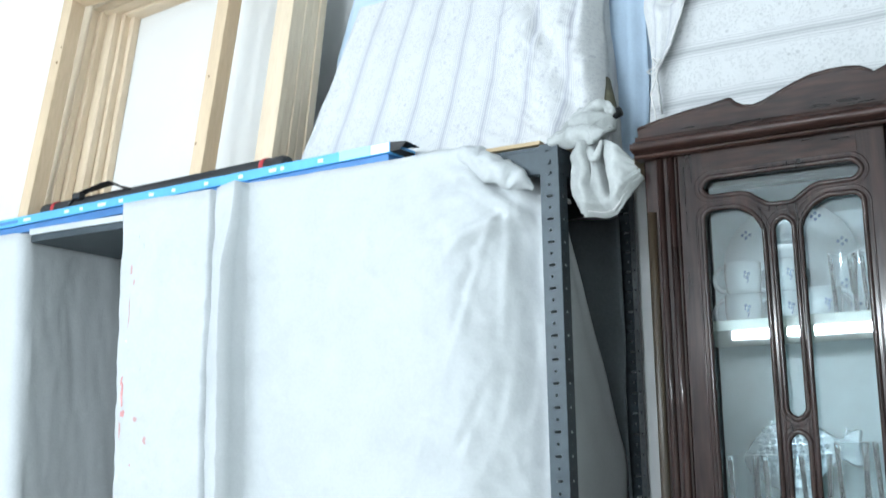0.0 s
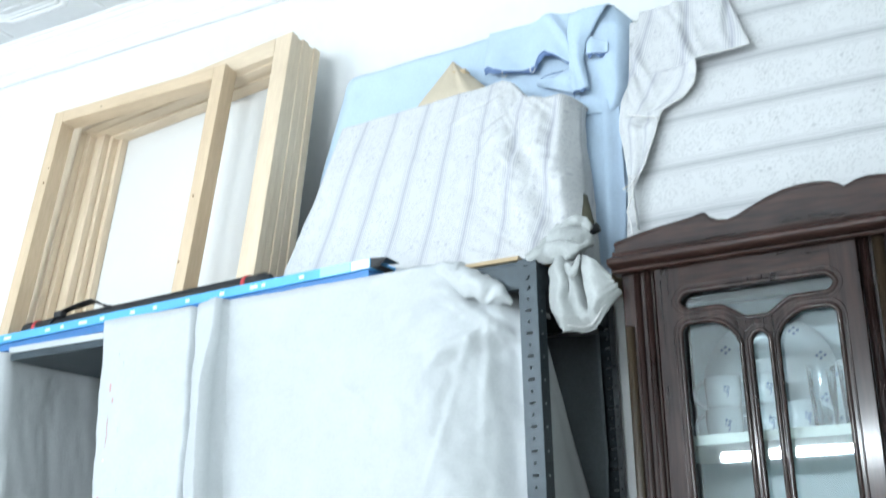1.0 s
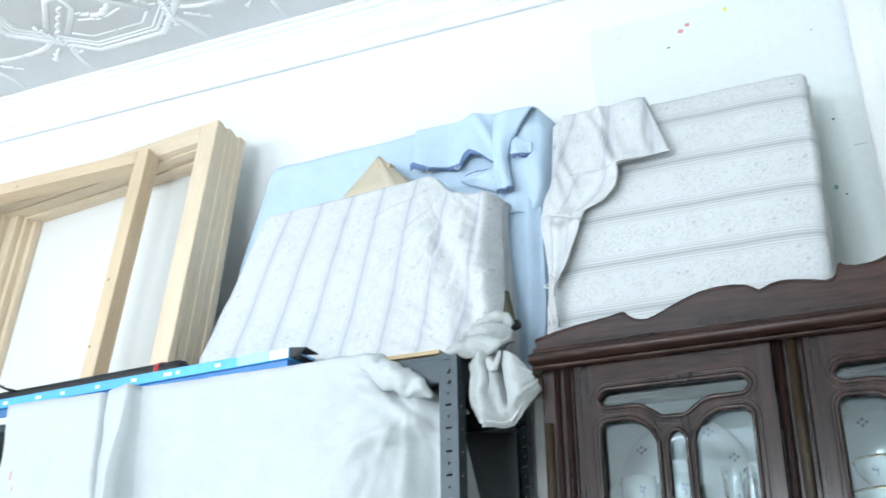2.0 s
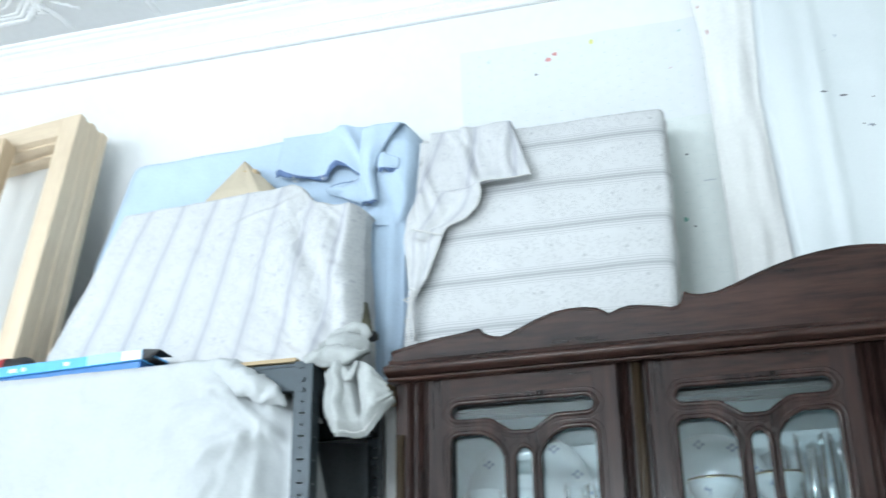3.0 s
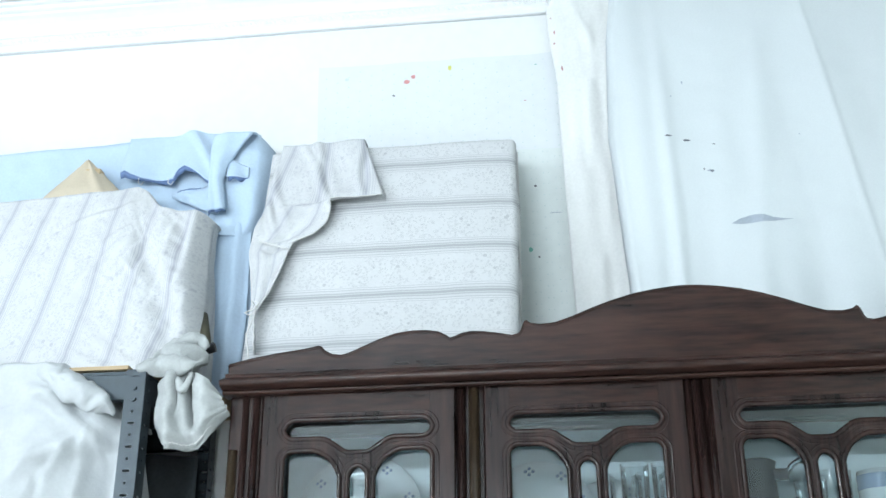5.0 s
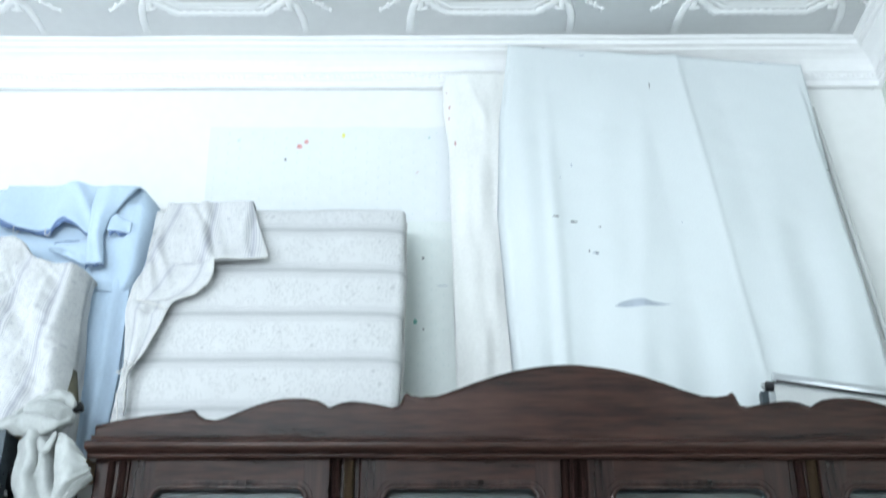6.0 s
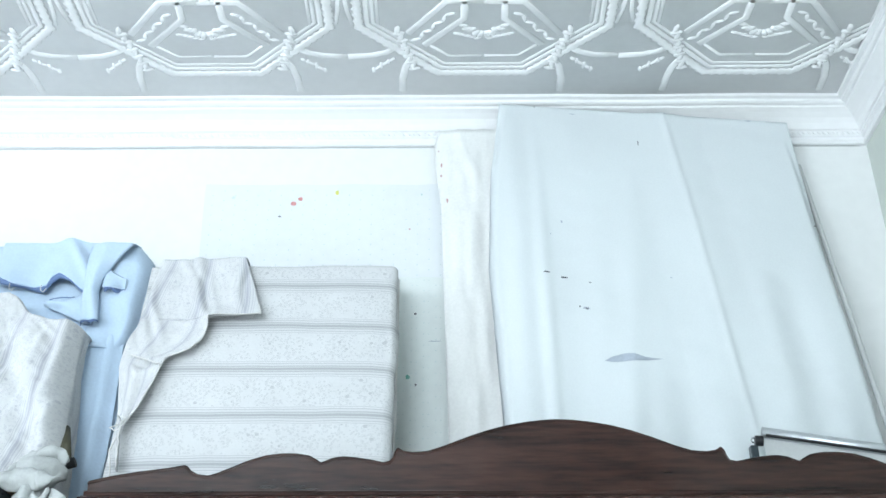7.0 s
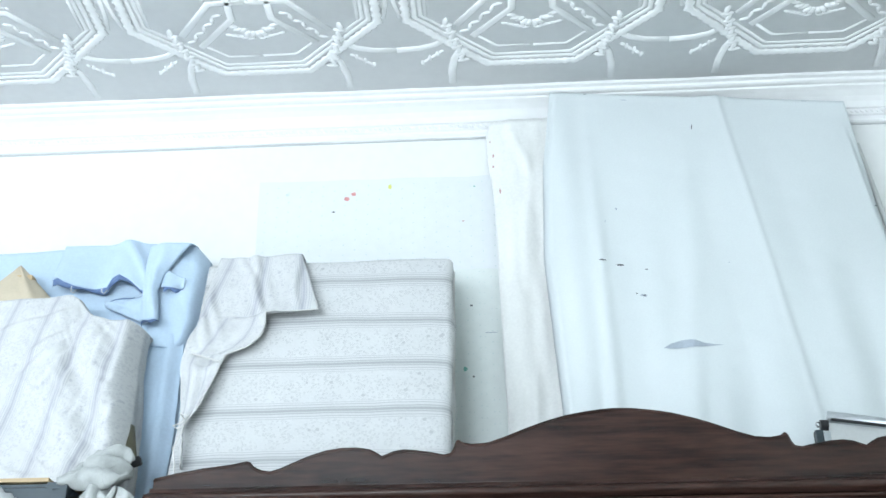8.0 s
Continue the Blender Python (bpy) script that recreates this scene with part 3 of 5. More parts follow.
def mug(x, y, z, r=0.036, h=0.078, side=-1, print_=True, rim=None):
    t = thing("mug", (x, y, z), "white ceramic mug with a small blue flower print", "mug", "mugs in the cabinet")
    part("cup", lathe([(0.0, z), (r * 0.8, z), (r * 0.93, z + 0.01), (r, z + h * 0.5), (r, z + h), (r - 0.004, z + h), (r - 0.005, z + 0.012), (0, z + 0.008)], (x, y, 0)), CERAMIC, t, smooth=True)
    loop = [(x + side * (r - 0.003 + 0.026 * math.sin(a)), y, z + h * 0.52 + 0.026 * math.cos(a)) for a in np.linspace(0.1, 3.04, 9)]
    part("handle", curve_bm([loop], bevel=0.0045, res=2, flat=False, closed=False), CERAMIC, t, smooth=True)
    if print_:
        motif(t, (x + 0.014, y - r * 0.94, z + h * 0.55), 0.010)
    if rim:
        part("rim_band", lathe([(r + 0.0006, z + h * 0.78), (r + 0.0006, z + h * 0.95)], (x, y, 0), capped=False), rim, t, "dark patterned band", smooth=True)
    return t


def tumbler(x, y, z, r=0.031, h=0.12):
    t = thing("tumbler", (x, y, z), "clear glass tumbler on the cabinet shelf", "glass", "tumblers in the cabinet")
    ob = part("glass_body", lathe([(0, z), (r * 0.78, z), (r * 0.8, z + 0.006), (r, z + h)], (x, y, 0), 20, capped=False), TUMBLER, t, smooth=True)
    ob.visible_shadow = False
    rimo = part("rim", lathe([(r, z + h), (r + 0.0008, z + h + 0.0008), (r - 0.0022, z + h + 0.0008)], (x, y, 0), 20, capped=False), CERAMIC, t, smooth=True)
    return t


def plate(x, y, z, r, tilt=14):
    t = thing("plate", (x, y, z), "white ceramic plate with blue flower prints on the rim", "plate", "plates in the cabinet", rx=-tilt)
    body = lathe([(0, -0.006), (r * 0.55, -0.004), (r * 0.68, 0.006), (r, 0.014), (r, 0.017), (r * 0.66, 0.010), (r * 0.54, 0.0), (0, -0.002)], (0, 0, 0), 40, "Y")
    body.transform(Matrix.Translation((0, 0, r)))
    part("dish", body, CERAMIC, t, smooth=True, local=True)
    for k in range(9):
        a = k * 2 * math.pi / 9 + 0.35
        items = [((r * 0.83 * math.cos(a) + 0.008 * math.cos(b), -0.0165, r + r * 0.83 * math.sin(a) + 0.0065 * math.sin(b)), (0.0042, 0.0012, 0.0042), 0, 0) for b in (0, 1.6, 3.1, 4.7)]
        part("motif", blobs(items), CERAMIC_BLUE, t, local=True)
    return t


plate(0.085, 0.320, SH_T, 0.138, 8)
plate(0.270, 0.300, SH_T, 0.085, 8)
mug(0.010, 0.220, SH_T, h=0.068), mug(0.012, 0.222, SH_T + 0.069, h=0.064)
mug(0.092, 0.235, SH_T, h=0.068), mug(0.094, 0.235, SH_T + 0.069, h=0.064)
mug(0.165, 0.215, SH_T, h=0.068, side=1)
for gx, gy in ((0.215, 0.17), (0.272, 0.17), (0.240, 0.235), (0.300, 0.24)):
    tumbler(gx, gy, SH_T, 0.027, 0.128)
for gx, gy in ((0.018, 0.105), (0.085, 0.10), (0.150, 0.105), (0.215, 0.10), (0.280, 0.105), (0.05, 0.17), (0.25, 0.17)):
    tumbler(gx, gy, SH_L, 0.030, 0.118 + 0.02 * (gx > 0.2))

# fish-shaped pressed glass dish standing on its edge
fish_out = [(-0.105, 1.43), (-0.085, 1.465), (-0.05, 1.495), (-0.01, 1.508), (0.03, 1.500), (0.065, 1.478), (0.085, 1.462), (0.105, 1.478), (0.128, 1.490), (0.122, 1.45), (0.128, 1.41), (0.105, 1.415), (0.085, 1.43), (0.05, 1.395), (0.0, 1.36), (-0.05, 1.375), (-0.09, 1.40)]
fish = thing("fish_dish", (0.085, 0.26, SH_L), "clear pressed glass fish-shaped dish standing on edge", "dish")
part("dish_body", curve_bm([fillet([(x + 0.085, z, 0.012) for x, z in fish_out], 3)], extrude=0.005, bevel=0.004, y=0.26), FISH_GLASS, fish)
scales = [((0.085 + x + 0.006 * (row % 2), 0.251, 1.395 + 0.0115 * row), (0.0056, 0.003, 0.0056), 0, 0) for row in range(9) for x in np.arange(-0.075 + 0.004 * abs(row - 4), 0.06 - 0.005 * abs(row - 4), 0.0125)]
part("scale_relief", blobs(scales), FISH_GLASS, fish, smooth=True)
fins = [rod((0.085 + 0.092 + 0.003 * k, 0.252, 1.452), (0.085 + 0.098 + 0.004 * k, 0.252, 1.486 - 0.002 * k), 0.0016, 6) for k in range(7)] + [rod((0.085 - 0.05 + 0.011 * k, 0.252, 1.492), (0.085 - 0.042 + 0.011 * k, 0.252, 1.505), 0.0016, 6) for k in range(7)]
for fin in fins:
    part("fin_ray", fin, FISH_GLASS, fish)
part("foot", block((0.05, 0.235, SH_L), (0.12, 0.285, 1.375), 0.006), FISH_GLASS, fish)


def bowl(x, y, z, r, h):
    t = thing("bowl", (x, y, z), "white ceramic bowl with a gold rim", "bowl", "bowls in the cabinet")
    part("bowl_body", lathe([(0, z), (r * 0.45, z), (r * 0.5, z + 0.008), (r * 0.9, z + h * 0.6), (r, z + h), (r - 0.004, z + h), (r * 0.82, z + h * 0.55), (0, z + 0.012)], (x, y, 0), 28), CERAMIC, t, smooth=True)
    part("rim", lathe([(r + 0.0006, z + h - 0.004), (r + 0.0008, z + h + 0.0008), (r - 0.004, z + h + 0.0008)], (x, y, 0), 28, capped=False), GOLD, t, "gold rim", smooth=True)
    motif(t, (x - 0.01, y - r * 0.86, z + h * 0.6), 0.009)
    return t


plate(0.47, 0.29, SH_T, 0.12, 8), plate(0.62, 0.31, SH_T, 0.10, 8)
bowl(0.480, 0.16, SH_T, 0.055, 0.06), bowl(0.482, 0.16, SH_T + 0.062, 0.052, 0.055), bowl(0.600, 0.17, SH_T, 0.055, 0.065), bowl(0.602, 0.17, SH_T + 0.067, 0.05, 0.055)
for gx, gy in ((0.665, 0.14), (0.700, 0.22), (0.645, 0.23), (0.725, 0.14)):
    tumbler(gx, gy, SH_T, 0.028, 0.19)
# metal flask with a hooked handle
flask = thing("coffee_pot", (0.915, 0.16, SH_T), "dark coffee pot with a bent chrome handle", "pot")
part("pot_body", lathe([(0, SH_T), (0.045, SH_T), (0.047, SH_T + 0.02), (0.036, SH_T + 0.12), (0.034, SH_T + 0.175), (0.038, SH_T + 0.19), (0.03, SH_T + 0.195), (0, SH_T + 0.195)], (0.900, 0.16, 0), 28), BLACK, flask, smooth=True)
part("handle", curve_bm([[(0.935, 0.15, SH_T + 0.165), (0.955, 0.15, SH_T + 0.167), (0.965, 0.15, SH_T + 0.182), (0.980, 0.15, SH_T + 0.192), (0.998, 0.15, SH_T + 0.185), (1.006, 0.15, SH_T + 0.165), (1.008, 0.15, SH_T + 0.08)]], bevel=0.006, res=2, flat=False, closed=False), CHROME, flask, "bent chrome handle", smooth=True)
part("clamp", block((0.925, 0.142, SH_T + 0.152), (0.957, 0.160, SH_T + 0.176), 0.003), CHROME, flask, "chrome clamp")
for gx, gy in ((1.015, 0.25), (1.045, 0.17)):
    tumbler(gx, gy, SH_T, 0.032, 0.17)
mug(1.125, 0.15, SH_T, r=0.042, h=0.165, side=1, print_=False, rim=CERAMIC_BLUE)

# ---------- steel rack ----------
RX0, RX1, RY0, RY1, RTOP = -1.422, -0.270, -0.050, 0.395, 2.055
rack = thing("storage_rack", (-0.85, 0.17, 0), "grey slotted-angle steel rack with a plywood top", "rack")


def angle_post(cx, cy, sx, sy):
    """Slotted steel angle; its corner at (cx, cy), flanges towards sx and sy."""
    holes = []
    for k in range(38):
        z = 2.040 - 0.046 * k
        if z < 0.25:
            break
        holes.append(fillet([(0.013, z - 0.0022, 0.002), (0.027, z - 0.0022, 0.002), (0.027, z + 0.0022, 0.002), (0.013, z + 0.0022, 0.002)], 2))
        holes.append([(0.020 + 0.0027 * math.cos(a), z - 0.023 + 0.0027 * math.sin(a)) for a in np.linspace(0, 2 * math.pi, 9)[:-1]])
    rect = [(0, 0), (0.039, 0), (0.039, RTOP), (0, RTOP)]
    a = curve_bm([rect, *holes], extrude=0.001)
    b = a.copy()
    a.transform(Matrix.Diagonal((sx, 1, 1, 1)))
    b.transform(Matrix.Rotation(radians(90), 4, "Z"))
    b.transform(Matrix.Diagonal((1, sy, 1, 1)))
    a.transform(Matrix.Translation((cx, cy, 0)))
    b.transform(Matrix.Translation((cx, cy, 0)))
    return join(a, b)


for px, py, sx, sy in ((RX1, RY0, -1, 1), (RX0, RY0, 1, 1), (RX1, RY1, -1, -1), (RX0, RY1, 1, -1)):
    part("post", angle_post(px, py, sx, sy), STEEL, rack)
part("bolt", join(*[rod((-0.290, RY0 - 0.006, z), (-0.290, RY0, z), 0.0055, 6) for z in (2.017, 1.995)]), STEEL, rack)
for z in (2.047, 1.20, 0.62):
    part("front_beam", block((RX0 + 0.003, RY0 + 0.003, z - 0.052), (RX1 - 0.003, RY0 + 0.02, z), 0.002), STEEL, rack)
    part("rear_beam", block((RX0 + 0.003, RY1 - 0.02, z - 0.052), (RX1 - 0.003, RY1 - 0.003, z), 0.002), STEEL, rack)
    for bx in (RX1 - 0.02, RX0 + 0.003):
        part("side_beam", block((bx, RY0 + 0.021, z - 0.052), (bx + 0.017, RY1 - 0.021, z), 0.002), STEEL, rack)
    part("shelf_panel", block((RX0 + 0.004, RY0 + 0.004, z), (RX1 - 0.004, RY1 - 0.004, z + 0.006)), STEEL, rack)
part("overhang_panel", block((-1.755, RY0 + 0.002, 2.012), (RX0 - 0.003, RY1 - 0.01, 2.040), 0.002), STEEL, rack, "grey steel panel bridging the gap")
part("overhang_lip", block((-1.755, RY0 - 0.004, 2.030), (RX0 - 0.003, RY0 + 0.002, 2.046), 0.001), SILVER, rack)
part("top_board", block((RX0 + 0.002, RY0 - 0.002, 2.056), (RX1 - 0.037, RY1, 2.064), 0.001), PLY, rack, "thin plywood top board")
TOPZ = 2.064

# white sheet hung over the rack's front
front_sheet = thing("dust_sheet", (-0.86, -0.06, TOPZ), "white cotton sheet hung over the rack front, creased and stained", "sheet")


CREASES = ((-0.40, 2.00, -0.56, 1.80), (-0.40, 1.98, -0.47, 1.70), (-0.38, 1.97, -0.40, 1.55), (-0.36, 1.95, -0.345, 1.60), (-0.42, 2.02, -0.62, 1.95), (-0.37, 1.75, -0.42, 1.45), (-0.345, 1.85, -0.36, 1.40),
           (-0.50, 1.62, -0.62, 1.60), (-0.48, 1.50, -0.66, 1.52), (-0.55, 1.40, -0.42, 1.62), (-0.75, 1.90, -0.60, 1.72), (-0.325, 1.90, -0.33, 1.40), (-0.90, 1.62, -0.78, 1.40), (-0.44, 1.86, -0.52, 1.52))


def creased(lines, x, z, amp=0.0034, wide=0.006):
    """Height of soft ridges, each with a hollow beside it, along straight lines."""
    total = 0.0
    for n, (x0, z0, x1, z1) in enumerate(lines):
        dx, dz = x1 - x0, z1 - z0
        ln = math.hypot(dx, dz)
        q = ((x - x0) * dx + (z - z0) * dz) / ln / ln
        if -0.2 < q < 1.2:
            d = ((x - x0) * dz - (z - z0) * dx) / ln + 0.008 * math.sin(q * 5 + n)
            fade = max(0.0, min(1.0, 1.2 - abs(q - 0.5) * 2))
            total += fade * amp * (math.exp(-(d / wide) ** 2) - 0.7 * math.exp(-((d - 1.8 * wide) / wide) ** 2))
    return total


def rack_cloth(s, t):
    x = -1.408 + 1.104 * s
    ztop = lerp_table([(-1.41, 2.048), (-1.15, 2.050), (-1.04, 2.052), (-0.75, 2.058), (-0.55, 2.068), (-0.47, 2.070), (-0.42, 2.052), (-0.375, 2.018), (-0.335, 1.985), (-0.31, 1.965)], x)[0]
    z = 0.35 + (ztop - 0.35) * min(1.0, t / 0.94)
    y = -0.068
    low = bump01(2.06 - z, 0.0, 0.25)
    edge_l = -1.128 - 0.012 * bump01(2.0 - z, 0.0, 0.4) + 0.003 * wob(0, 0, z, 4, 6)
    pq = (x - edge_l) / (-1.034 - edge_l)
    if 0 < pq < 1:
        y -= 0.085 * pq * (0.45 + 0.55 * low)
    if 1 <= pq < 1.08:
        y -= 0.085 * (1 - (pq - 1) / 0.08) * (0.45 + 0.55 * low)
    y += 0.022 * math.exp(-((x - edge_l) / 0.006) ** 2)
    if x < -1.132:
        y -= 0.004 + 0.003 * wob(x, 0, z, 6, 3)
    right = bump01(x, -0.72, -0.40)
    y -= 0.008 * low * wob(x, 0, z * 0.3, 5, 1) + 0.004 * low * wob(x, 0, z * 0.6 + x, 7, 15)
    y -= right * low * (0.0012 * math.sin((x + 0.06 * z) * 55 + 3.2 * wob(x, 0, z, 3, 4)) + 0.006 * wob(x, 0, z * 0.5, 9, 2) + 0.008)
    y -= 0.006 * low * (0.25 + 0.75 * right) * (0.35 - abs(wob(x + 0.35 * z, 0, z * 0.55, 11, 21))) + 0.006 * (0.3 - abs(wob(x - 0.5 * z, 0, z * 0.8, 17, 31)))
    g = math.exp(-((x + 0.40) / 0.075) ** 2 - ((z - ztop + 0.035) / 0.055) ** 2)
    y -= g * (0.045 + 0.024 * math.sin((x * 0.8 + z) * 105 + 2 * wob(x, 0, z, 8, 3)) + 0.03 * wob(x, 0, z, 18, 6))
    y -= creased(CREASES, x, z, 0.0026, 0.008)
    bow = bump01(x, -0.85, -0.55) * (1 - bump01(x, -0.52, -0.30))
    y -= 0.022 * bow * low
    y -= 0.004 * (0.25 - abs(wob(x + 0.2 * z, 0, z * 0.9, 30, 41))) * low
    y += 0.060 * bump01(x, -0.58, -0.29) + 0.070 * bump01(x, -0.44, -0.29) * low + 0.0035 * low * right * math.sin((x + 0.03 * z) * 62 + 1.5 * wob(x, 0, z, 2.5, 4))
    rx, rz = x + 0.365, z - 1.99
    rad = math.hypot(rx, rz)
    if rad < 0.42:
        y -= 0.006 * math.exp(-((rad - 0.13) / 0.13) ** 2) * max(0.0, 1 - 2.4 * abs(wob(math.atan2(rz, rx) * 2.1, rad * 1.5, 0, 1.6, 51)))
    ridge = math.exp(-(((z - ztop + 0.10) - (x + 0.37) * 0.9) / 0.018) ** 2) * math.exp(-((x + 0.42) / 0.07) ** 2)
    y -= 0.026 * ridge
    y -= 0.0016 * wob(x, 0, z, 26, 9) + 0.003 * wob(x, 0, z, 9, 12)
    if s > 0.955:
        e = ((s - 0.955) / 0.045) ** 1.3
        y = y * (1 - e) - 0.006 * e
    if t > 0.94:
        q = (t - 0.94) / 0.06
        y += 0.09 * q + (0.012 if x > -0.47 else 0.0) * q
        z += 0.012 * math.sin(q * math.pi) + 0.006 * wob(x, q, 0, 15, 3)
        z = max(z, 2.068 if x < -0.43 else z)
    return (x, y, z)


thicken(part("cloth", sheet(rack_cloth, 260, 220), COTTON, front_sheet, smooth=True), 0.002)


def crushed_roll(paths, seed, rough=0.006):
    """Soft rolled folds along lines of (place, radius), crushed by noise."""
    out = []
    for k, path in enumerate(paths):
        fine = []
        for (p, r), (q, u) in zip(path, path[1:]):
            fine += [(Vector(p).lerp(Vector(q), j / 8), r + (u - r) * j / 8) for j in range(8)]
        fine.append((Vector(path[-1][0]), path[-1][1]))
        bm = curve_bm([[tuple(p) for p, _ in fine]], bevel=1.0, res=6, flat=False, closed=False, radii=[r for _, r in fine])
        for v in bm.verts:
            a = noise.noise_vector(v.co * 22 + Vector((seed + k * 3.1, seed, 0)))
            b = noise.noise_vector(v.co * 55 + Vector((seed, 0, k)))
            v.co += rough * a + rough * 0.5 * b - Vector((0, rough * 0.7 * abs(noise.noise(v.co * 38 + Vector((seed, k, 1)))), 0))
        out.append(bm)
    return join(*out)


part("twisted_edge", crushed_roll([[((-0.500, -0.046, 2.058), 0.004), ((-0.455, -0.066, 2.044), 0.020), ((-0.410, -0.072, 2.020), 0.029), ((-0.375, -0.070, 2.000), 0.026), ((-0.345, -0.060, 1.982), 0.017), ((-0.328, -0.052, 1.972), 0.006)]], 4.0, 0.013), COTTON, front_sheet, "twisted bunched edge of the sheet", smooth=True)


def stain(parent, fn, s, t, w, h, mat, name="stain", seed=0, off=0.0022):
    """Irregular flat mark lying on a cloth near fn(s, t); w and h are half sizes in metres."""
    c = Vector(fn(s, t))
    eu = (Vector(fn(s + 0.004, t)) - Vector(fn(s - 0.004, t)))
    ev = (Vector(fn(s, t + 0.004)) - Vector(fn(s, t - 0.004)))
    lu, lv = eu.length / 0.008, ev.length / 0.008
    bm = bmesh.new()
    rim = []
    n = 22
    mid = bm.verts.new(c + Vector((0, -off, 0)))
    for k in range(n):
        a = 2 * math.pi * k / n
        r = 0.72 + 0.5 * noise.noise(Vector((math.cos(a) * 1.3 + seed, math.sin(a) * 1.3, seed * 2.1)))
        p = Vector(fn(s + r * w * math.cos(a) / lu, t + r * h * math.sin(a) / lv))
        rim.append(bm.verts.new(p + Vector((0, -off, 0))))
    for k in range(n):
        bm.faces.new((mid, rim[k], rim[(k + 1) % n]))
    return part(name, bm, mat, parent)


def rack_st(x, z):
    ztop = 2.05
    return (x + 1.408) / 1.098, 0.94 * (z - 0.35) / (ztop - 0.35)


for n, (sx, sz, w, h, m) in enumerate(((-1.388, 1.60, 0.007, 0.035, STAIN_RED), (-1.390, 1.635, 0.004, 0.02, STAIN_RED), (-1.386, 1.56, 0.009, 0.012, STAIN_RED), (-1.392, 1.52, 0.004, 0.030, STAIN_PINK), (-1.345, 1.545, 0.007, 0.008, STAIN_PINK),
                                       (-1.310, 1.495, 0.007, 0.012, STAIN_PINK), (-1.372, 1.90, 0.005, 0.015, STAIN_PINK), (-1.362, 1.87, 0.003, 0.010, STAIN_PINK), (-1.376, 1.80, 0.002, 0.05, STAIN_PINK), (-1.350, 1.98, 0.002, 0.008, STAIN_GREY),
                                       (-1.335, 1.955, 0.002, 0.010, STAIN_GREY), (-1.340, 1.80, 0.0016, 0.010, STAIN_GREY), (-1.335, 1.66, 0.0016, 0.008, STAIN_GREY), (-1.380, 1.73, 0.005, 0.005, DOT), (-1.36, 1.44, 0.003, 0.004, STAIN_PINK))):
    stain(front_sheet, rack_cloth, *rack_st(sx, sz), w, h, m, seed=n)

# inner sheets in the rack's open end
inner = thing("hanging_sheet", (-0.285, 0.06, 2.0), "grey-white sheet hanging inside the rack end", "sheet", "sheets in the rack end")
thicken(part("cloth", sheet(lambda s, t: (-0.300 + 0.008 * wob(s * 2, t * 3, 0, 2, 3), RY0 + 0.008 + s * min(0.40, 0.05 + 0.62 * max(0.0, 1.99 - 0.9 - t * 1.09)) + 0.006 * wob(s, t, 0, 9, 1), 0.9 + t * 1.09), 24, 40), COTTON, inner, smooth=True), 0.002)
# added sheet closes the rack end; its dark colour gives the inner shade
inner_b = thing("hanging_sheet", (-0.30, 0.3, 2.0), "sheet hanging deeper in the rack, darkened for the shade inside", "sheet", "sheets in the rack end")
thicken(part("cloth", sheet(lambda s, t: (-0.297 - 0.54 * s + 0.01 * wob(s * 3, t, 0, 6, 5), RY1 - 0.030 - 0.06 * s + 0.012 * math.sin(s * 26), 0.6 + t * 1.38), 50, 10), RACK_SHADE_CLOTH, inner_b, smooth=True), 0.002)

# covered unit beside the rack
unit_sheet = thing("covered_shelf_unit", (-2.2, 0.1, 0), "shelf unit covered with a white sheet", "shelf unit")


def unit_cloth(s, t):
    """Front, then the right-hand side, with a soft corner."""
    L1, L2 = 0.95, 0.345
    d = s * (L1 + L2)
    z = 0.05 + t * 1.985
    sway = 0.007 * wob(d * 2.5, z * 0.4, 0, 3, 4) + (0.004 * wob(d, z * 0.45, 0, 13, 8) + 0.006 * abs(wob(d + 0.5 * z, z * 0.5, 0, 20, 11)) + 0.003 * abs(wob(d - 0.3 * z, z * 0.4, 0, 38, 5))) * (0.3 + 0.7 * (d > L1))
    lean = 0.05 * (1 - t)
    corner = -1.762 + lean
    if d < L1 - 0.03:
        return (corner - (L1 - d), -0.072 + sway, z)
    if d < L1 + 0.03:
        a = (d - L1 + 0.03) / 0.06 * math.pi / 2
        return (corner - 0.03 + 0.03 * math.sin(a), -0.072 + 0.03 - 0.03 * math.cos(a) + sway * math.cos(a), z)
    return (corner + sway * 1.3, -0.072 + (d - L1), z)


thicken(part("cover", sheet(unit_cloth, 150, 60), COTTON, unit_sheet, smooth=True), 0.002)
part("cover_top", block((-2.69, -0.066, 2.024), (-1.772, 0.27, 2.034), 0.003), COTTON, unit_sheet)
part("carcass", block((-2.66, -0.02, 0.0), (-1.85, 0.26, 2.0), 0.004), STEEL, unit_sheet)

# long flat cartons lying askew on the rack's top
CX, CY, CT = -0.640, -0.048, -4.4
lower = thing("carton", (CX, CY, TOPZ), "deep blue long flat carton lying on the rack", "box", "long cartons", rz=CT)
part("body", block((-1.45, -0.018, 0.0), (-0.012, 0.118, 0.0205), 0.0015), BOX_DEEP, lower, local=True)
part("end_flap", block((-0.012, -0.015, 0.001), (0.012, 0.030, 0.003), 0.0005), BLACK, lower, "dark open end flap", local=True)
upper = thing("carton", (CX, CY, TOPZ + 0.021), "light blue long flat carton with white print", "box", "long cartons", rz=CT)
part("body", block((-1.47, -0.024, 0.0), (-0.004, 0.118, 0.0235), 0.0015), BOX_BLUE, upper, local=True)
part("end_label", block((-0.054, -0.0252, 0.0015), (-0.005, -0.0238, 0.0220)), WHITE_PRINT, upper, "white end label", local=True)
